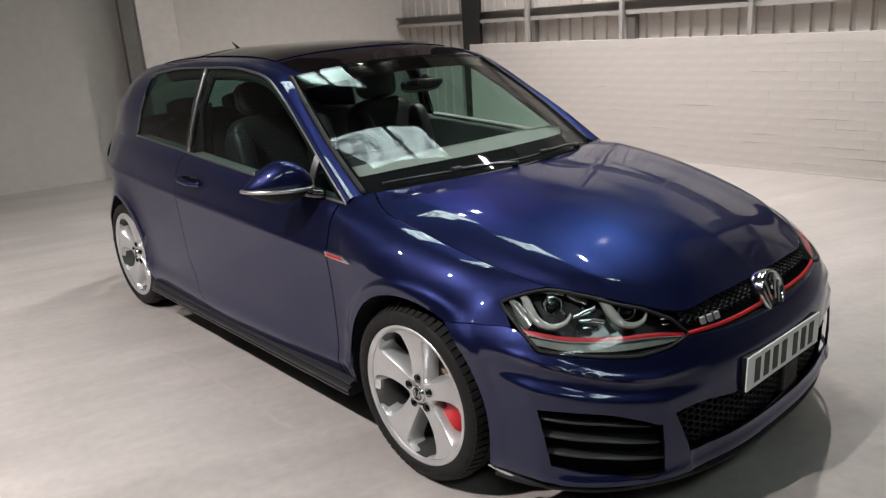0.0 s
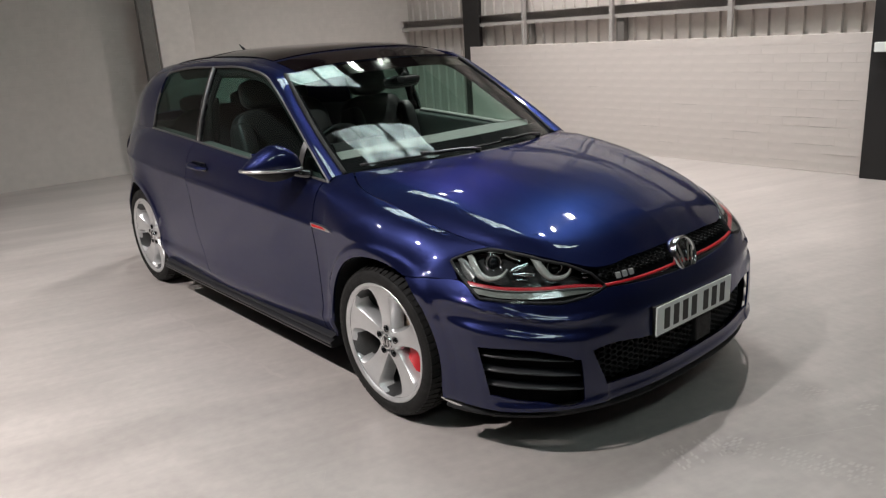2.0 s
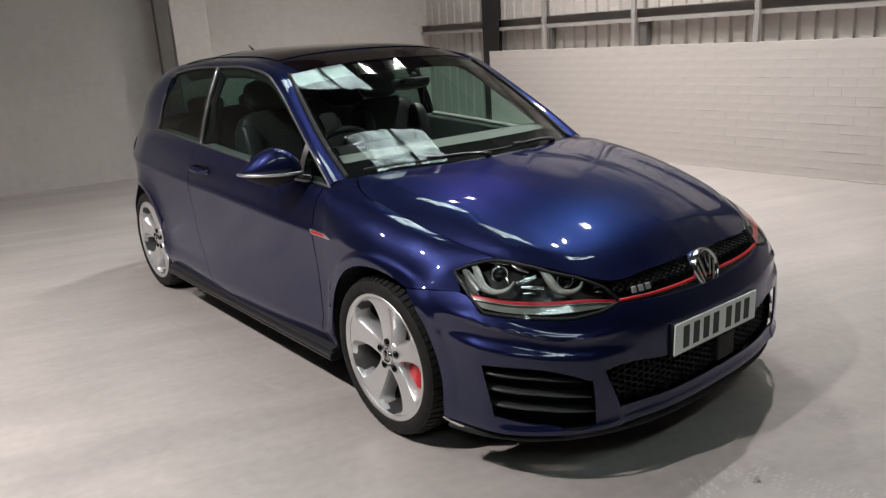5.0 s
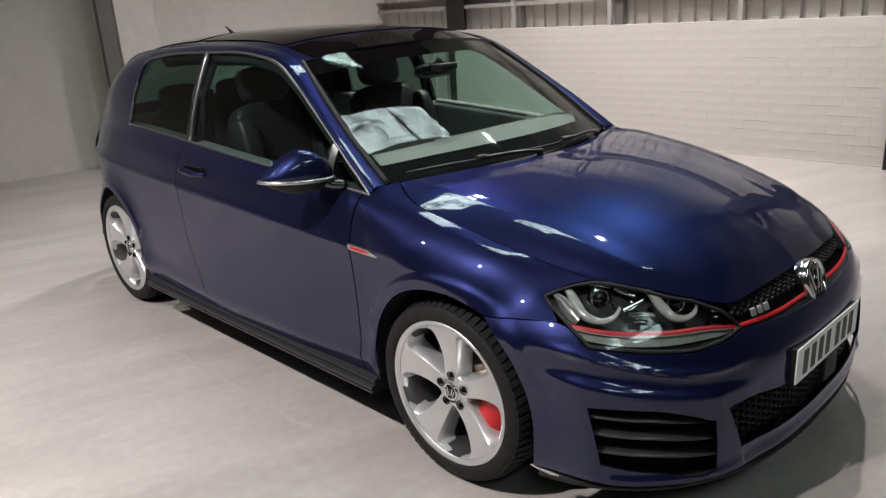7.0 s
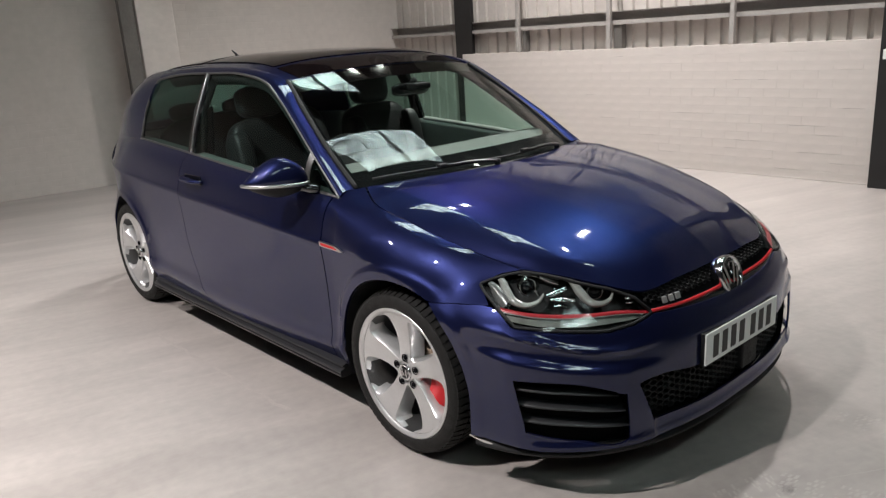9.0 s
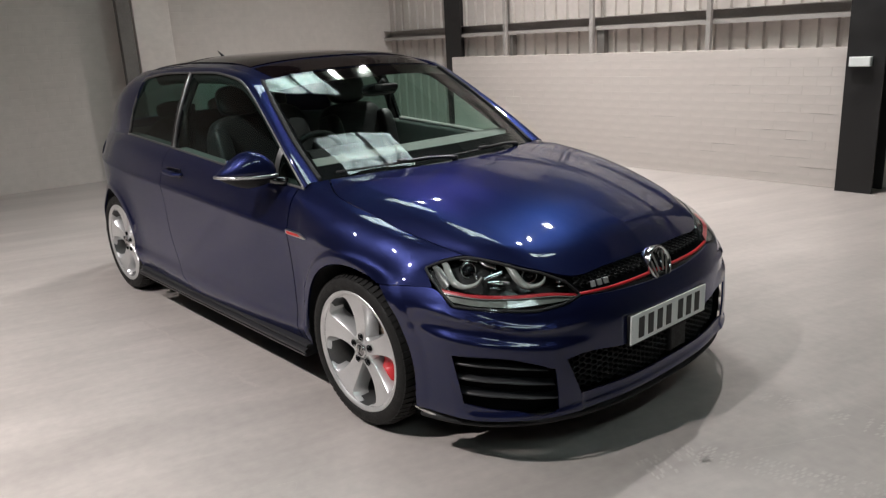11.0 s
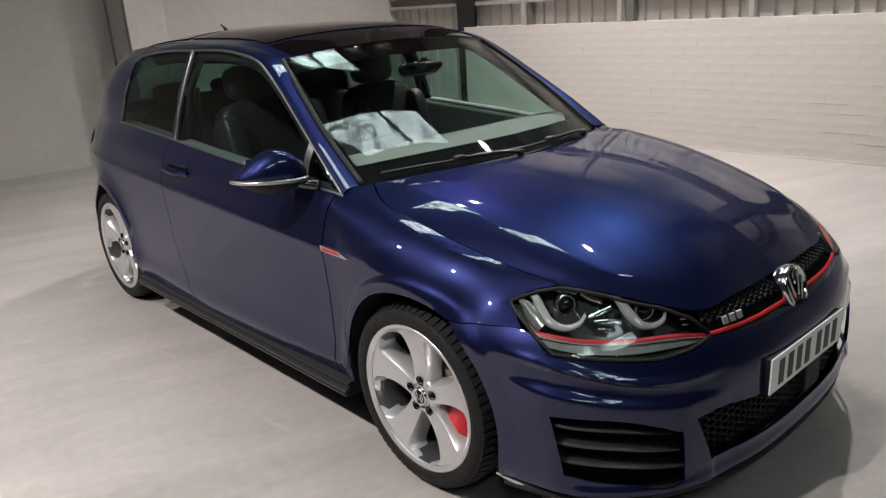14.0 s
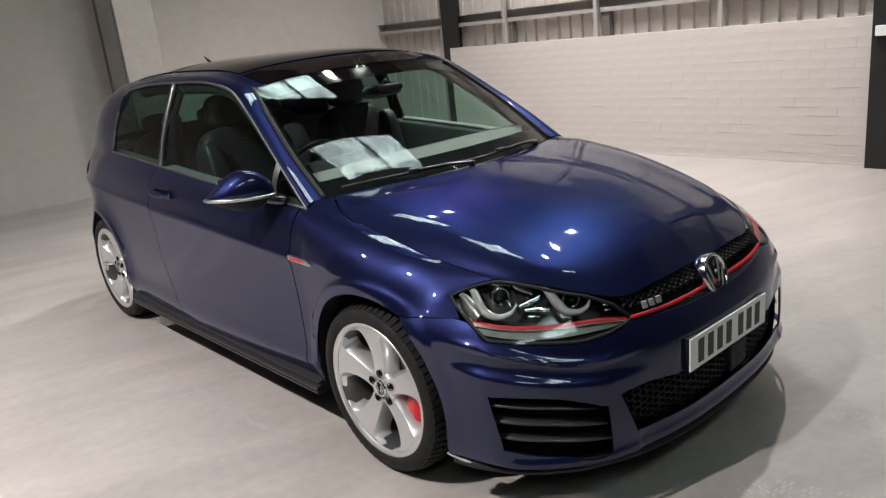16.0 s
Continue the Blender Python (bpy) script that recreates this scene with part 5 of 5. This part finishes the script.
first = None
for x, s, yy in ((0, -1, 0.765), (0, 1, 0.765), (AXLE_R, -1, 0.722), (AXLE_R, 1, 0.722)):
    turn = (0, 0, 0 if s < 0 else math.pi)
    if first is None:
        wheel = part("wheel", lathe([(0.252, -0.101), (0.2505, -0.107), (0.244, -0.108), (0.237, -0.104), (0.231, -0.098)], 80), ALLOY, car, "silver five-spoke alloy wheel with black tyre")
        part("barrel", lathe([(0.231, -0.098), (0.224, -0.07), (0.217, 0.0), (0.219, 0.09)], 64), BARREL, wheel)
        part("hub", lathe([(0.0, -0.079), (0.034, -0.079), (0.036, -0.075), (0.058, -0.076), (0.066, -0.066), (0.066, -0.03)], 48), ALLOY, wheel)
        for k in range(5):
            spoke = part("spoke", spoke_mesh(), ALLOY, wheel)
            mod = spoke.modifiers.new("edge", "EDGE_SPLIT")
            mod.split_angle = radians(24)
            spoke.rotation_euler = (0, -radians(20 + 72 * k), 0)
        tyre = part("tyre", tread_mesh(), RUBBER, wheel)
        tagged(part("tread", block_mesh(), RUBBER, wheel, smooth=False), kind="stuff")
        part("hub_cap", lathe([(0.0, -0.086), (0.024, -0.086), (0.027, -0.090), (0.031, -0.088), (0.032, -0.076)], 36), CHROME, wheel, "chrome-ringed centre cap")
        part("cap_disc", lathe([(0.0, -0.0865), (0.0235, -0.0865), (0.0235, -0.08)], 30), GLOSS_BLACK, wheel)
        for a, b in (((-0.013, 0.016), (-0.004, -0.012)), ((0.013, 0.016), (0.004, -0.012)), ((-0.019, 0.006), (-0.010, -0.017)), ((0.019, 0.006), (0.010, -0.017))):
            bm = bmesh.new()
            extrude(bm, [(a[0] - 0.0022, -0.0866, a[1]), (a[0] + 0.0022, -0.0866, a[1]), (b[0] + 0.0022, -0.0866, b[1]), (b[0] - 0.0022, -0.0866, b[1])], (0, -0.002, 0))
            part("cap_bar", bm, CHROME, wheel, smooth=False)
        for k in range(5):
            a = radians(20 + 72 * k)
            bm = lathe([(0.0, -0.0795), (0.0085, -0.0785), (0.0090, -0.0750), (0.0132, -0.0750), (0.0140, -0.0812), (0.0152, -0.0795)], 18)
            bmesh.ops.translate(bm, verts=bm.verts, vec=(0.0545 * math.cos(a), 0, 0.0545 * math.sin(a)))
            # bolt and hole share one near-black: the hole's shade is put into the colour
            part("wheel_bolt", bm, DARK, wheel)
        part("brake_disc", lathe([(0.06, -0.006), (0.095, -0.010), (0.097, 0.0), (0.158, 0.0), (0.158, 0.022), (0.09, 0.022)], 56), STEEL, wheel, "grey steel brake disc")
        part("wheel_back", lathe([(0.02, 0.06), (0.214, 0.06), (0.214, 0.05)], 32), DARK, wheel)
        first = wheel
    else:
        wheel = copy_thing(first, Matrix.Identity(4))
    wheel.location, wheel.rotation_euler = (x, s * yy, 0.3165), turn
    if x == 0:
        bm = bmesh.new()
        ts = np.radians(np.linspace(-46, 34, 16))
        ring = [np.stack([r * np.cos(ts), np.full(16, y), r * np.sin(ts)], -1) for r, y in ((0.098, -0.015), (0.103, -0.046), (0.168, -0.050), (0.196, -0.036), (0.196, 0.04))]
        sheet(bm, np.array(ring), 1, 0, out=(0, -1, 0))
        if s > 0:
            bmesh.ops.scale(bm, vec=(-1, 1, 1), verts=bm.verts)
        part("brake_caliper", bm, RED, wheel, "red brake caliper")

# ---- cabin ----
dash_sec = [(-0.27, 0.93), (-0.45, 0.972), (-0.60, 0.992), (-0.72, 0.980), (-0.78, 0.92), (-0.80, 0.80), (-0.76, 0.66), (-0.60, 0.50), (-0.27, 0.50)]
ys = np.linspace(-1, 1, 25)
wide = lambda x: float(spl(-x, [(0.27, 0.40), (0.36, 0.56), (0.45, 0.62), (0.8, 0.70)]))
bm = sheet(bmesh.new(), np.array([[(x - 0.10 * t * t * (1 if x > -0.5 else 0), wide(x) * t, z) for t in ys] for x, z in dash_sec]), 1, 0, out=(0, 0, 1))
dash = part("dashboard", bm, DASH, car, "dark grey dashboard")
part("vent_strip", boxm(-0.42, -0.39, -0.42, 0.42, 0.962, 0.9715), BLACK, dash, smooth=False)
bm = bmesh.new()
extrude(bm, [(-0.66, -0.56, 0.97), (-0.78, -0.56, 0.95), (-0.80, -0.56, 1.01), (-0.70, -0.56, 1.02)], (0, 0.36, 0))
part("binnacle", bm, BLACK, dash, smooth=False)
tw = pose(-0.98, -0.37, 0.90, 0, 0, 0) @ pose(0, 0, 0, 0, 22, 0) @ pose(0, 0, 0, 0, 0, 90)
bm = tube([(0.182 * math.cos(a), 0, 0.182 * math.sin(a)) for a in np.linspace(0, 2 * math.pi, 49)], 0.016, 8)
bmesh.ops.transform(bm, matrix=tw, verts=bm.verts)
steer = part("steering_wheel", bm, FABRIC, car, "black leather steering wheel")
for a in (0, math.pi, -math.pi / 2):
    bm = tube([(0.05 * math.cos(a), 0.01, 0.05 * math.sin(a)), (0.175 * math.cos(a), 0, 0.175 * math.sin(a))], [0.03, 0.014], 8, flat=0.4)
    bmesh.ops.transform(bm, matrix=tw, verts=bm.verts)
    part("wheel_spoke", bm, SATIN, steer)
bm = lathe([(0, -0.02), (0.05, -0.018), (0.07, 0.0), (0.06, 0.03)], 24)
bmesh.ops.transform(bm, matrix=tw, verts=bm.verts)
part("hub", bm, FABRIC, steer)


def cushion(bm, cx, cy, cz, sx, sy, sz, lean=0.0, p=0.45):
    """A soft rounded block leaning back by lean degrees."""
    r = bmesh.ops.create_uvsphere(bm, u_segments=24, v_segments=16, radius=1)
    m = pose(cx, cy, cz, 0, -lean, 0)
    for vt in r["verts"]:
        a, b, c = [math.copysign(abs(k) ** p, k) for k in vt.co]
        vt.co = m @ Vector((a * sx, b * sy, c * sz))
    return bm


for y in (-0.37, 0.37):
    seat = part("front_seat", cushion(bmesh.new(), -1.30, y, 0.52, 0.27, 0.25, 0.09), FABRIC, car, "dark leather sports seat")
    bm = cushion(bmesh.new(), -1.60, y, 0.82, 0.075, 0.235, 0.32, 14)
    cushion(bm, -1.55, y - 0.20, 0.82, 0.09, 0.05, 0.26, 14)
    cushion(bm, -1.55, y + 0.20, 0.82, 0.09, 0.05, 0.26, 14)
    part("backrest", bm, FABRIC, seat)
    part("headrest", cushion(bmesh.new(), -1.69, y, 1.215, 0.05, 0.135, 0.085, 10, 0.6), FABRIC, seat)
    for k in (-0.05, 0.05):
        part("headrest_post", tube([(-1.665, y + k, 1.10), (-1.685, y + k, 1.18)], 0.006, 6), CHROME, seat)
    part("piping", tube([(-1.52, y - 0.18, 0.62), (-1.545, y - 0.215, 0.80), (-1.60, y - 0.20, 1.02), (-1.635, y - 0.12, 1.115), (-1.64, y, 1.13), (-1.635, y + 0.12, 1.115), (-1.60, y + 0.20, 1.02), (-1.545, y + 0.215, 0.80), (-1.52, y + 0.18, 0.62)], 0.004, 6, smooth_n=40), SATIN, seat, "pale piping")
bench = part("rear_bench", cushion(bmesh.new(), -2.22, 0, 0.52, 0.26, 0.60, 0.10), FABRIC, car, "dark leather rear bench")
part("backrest", cushion(bmesh.new(), -2.52, 0, 0.82, 0.08, 0.60, 0.30, 18), FABRIC, bench)
for y in (-0.36, 0, 0.36):
    part("headrest", cushion(bmesh.new(), -2.62, y, 1.13, 0.045, 0.12, 0.055, 15, 0.6), FABRIC, bench)
part("parcel_shelf", boxm(-3.1, -2.66, -0.60, 0.60, 0.985, 1.0), BLACK, car, smooth=False)
part("cabin_floor", boxm(-2.6, -0.3, -0.74, 0.74, 0.30, 0.34), BLACK, car, smooth=False)
# lining under the roof, door cards, window ledges
L = coons(crv(RAIL, 30), crv(ROOF_C, 30), crv(WS_T, 10), crv(ROOF_R, 10)) - (0, 0, 0.03)
bm = sheet(bmesh.new(), np.concatenate([L * (1, -1, 1), L[::-1][1:]], 0), 1, 0, out=(0, 0, -1))
part("headlining", bm, TRIM_DARK, car)
for s in (-1, 1):
    xs = np.linspace(-3.0, -0.46, 40)
    G = np.stack([np.stack([xs, yb(xs) - d, zb(xs) - h], -1) for d, h in ((0.016, 0.004), (0.07, 0.0), (0.085, 0.02), (0.085, 0.3), (0.10, 0.65))])
    part("door_card", sheet(bmesh.new(), G, s, 0, out=(0, -s, 0.3)), DASH, car, "dark door trim")
    ledge = [(x, s * (float(yb(x)) - 0.045), float(zb(x)) + 0.004) for x in np.linspace(-1.62, -0.62, 12)]
    # far ledge only: the light on it is put into the pale grey
    if s > 0:
        part("window_ledge", tube(ledge, 0.024, 10, flat=0.6), LEDGE_LIT, car, "door sill ledge with its lit look put into the colour")
    d = crv(DLO_T, 60)
    part("pillar_trim", tube([tuple((p - (0.015, 0.052, 0.020)) * (1, s, 1)) for p in d[2:-4]], 0.042, 8), TRIM_DARK, car)
    part("belt_pillar_trim", tube([(-1.70, s * 0.75, 0.95), (-1.70, s * 0.70, 1.2), (-1.71, s * 0.60, 1.37)], 0.05, 8, flat=0.5), TRIM_DARK, car)
part("seat_belt", tube([(-1.69, -0.655, 1.22), (-1.70, -0.69, 0.9), (-1.70, -0.70, 0.6)], 0.022, 6, flat=0.15), BLACK, car)
im = part("interior_mirror", cushion(bmesh.new(), -0.86, 0, 1.255, 0.02, 0.115, 0.032, 0, 0.6), GLOSS_BLACK, car, "black interior mirror")
part("mirror_stem", tube([(-0.86, 0, 1.27), (-0.82, 0, 1.30)], 0.014, 8), BLACK, im)
part("sensor_box", boxm(-0.83, -0.76, -0.05, 0.05, 1.255, 1.285, bevel=0.008), BLACK, im, smooth=False)

# ---- bricks of the low wall, single pieces ----
def brick_mesh(w, h):
    bm = box(bmesh.new(), -w / 2, w / 2, 0.0, 0.05, -h / 2, h / 2)
    bmesh.ops.bevel(bm, geom=[e for e in bm.edges if all(v.co.y < 0.01 for v in e.verts) and e.verts[0].co.y + e.verts[1].co.y < 1e-6], offset=0.0018, segments=1, affect="EDGES")
    me = bpy.data.meshes.new("brick")
    bm.to_mesh(me)
    bm.free()
    me.materials.append(WALL)
    return me


COURSE, LONG = 0.0827, 0.245
whole, short = brick_mesh(LONG - 0.0014, COURSE - 0.0020), brick_mesh(LONG / 2 - 0.0014, COURSE - 0.0020)
tight, tight_short = brick_mesh(LONG, COURSE - 0.0008), brick_mesh(LONG / 2, COURSE - 0.0008)
rng = random.Random(4)
rest = bmesh.new()
count = 0
for row in range(15):
    x = -5.28
    first_half = row % 2 == 1
    while x < -0.24:
        w = LONG / 2 if first_half or x + LONG > -0.225 else LONG
        first_half = False
        if x + w > -0.20:
            break
        close = rng.random() < 0.35
        me = (tight if close else whole) if w == LONG else (tight_short if close else short)
        at = (x + w / 2, SIDE_Y + rng.uniform(0.0, 0.0014), COURSE * (row + 0.5))
        if count < 300:
            ob = new("brick", me)
            ob.parent = wall_side
            ob.location, ob.rotation_euler = at, (rng.uniform(-0.005, 0.003), rng.uniform(-0.003, 0.003), rng.uniform(-0.002, 0.002))
            count += 1
        else:
            box(rest, at[0] - w / 2, at[0] + w / 2, at[1], at[1] + 0.05, at[2] - COURSE / 2 + 0.002, at[2] + COURSE / 2 - 0.002)
        x += w
tagged(part("top_course", rest, WALL, wall_side, smooth=False), kind="stuff")
# joints that have opened in the paint
for x, row, w in ((-2.9, 14, 0.10), (-1.55, 11, 0.16), (-1.30, 11, 0.10), (-2.2, 7, 0.30), (-1.0, 6, 0.34), (-0.75, 5, 0.20), (-1.5, 4, 0.26), (-2.6, 4, 0.22), (-0.9, 3, 0.40), (-1.6, 3, 0.18), (-0.6, 2, 0.30), (-1.1, 1, 0.28), (-2.35, 2, 0.20), (-3.1, 6, 0.20), (-3.3, 9, 0.15), (-0.55, 8, 0.22)):
    bm = bmesh.new()
    pts = [(x + w * t, SIDE_Y - 0.0006, COURSE * row + rng.uniform(-0.0012, 0.0012)) for t in np.linspace(0, 1, 9)]
    tube(pts, [0.0004, 0.0011, 0.0006, 0.0010, 0.0004], 5, bm)
    part("open_joint", bm, CRACK, wall_side)
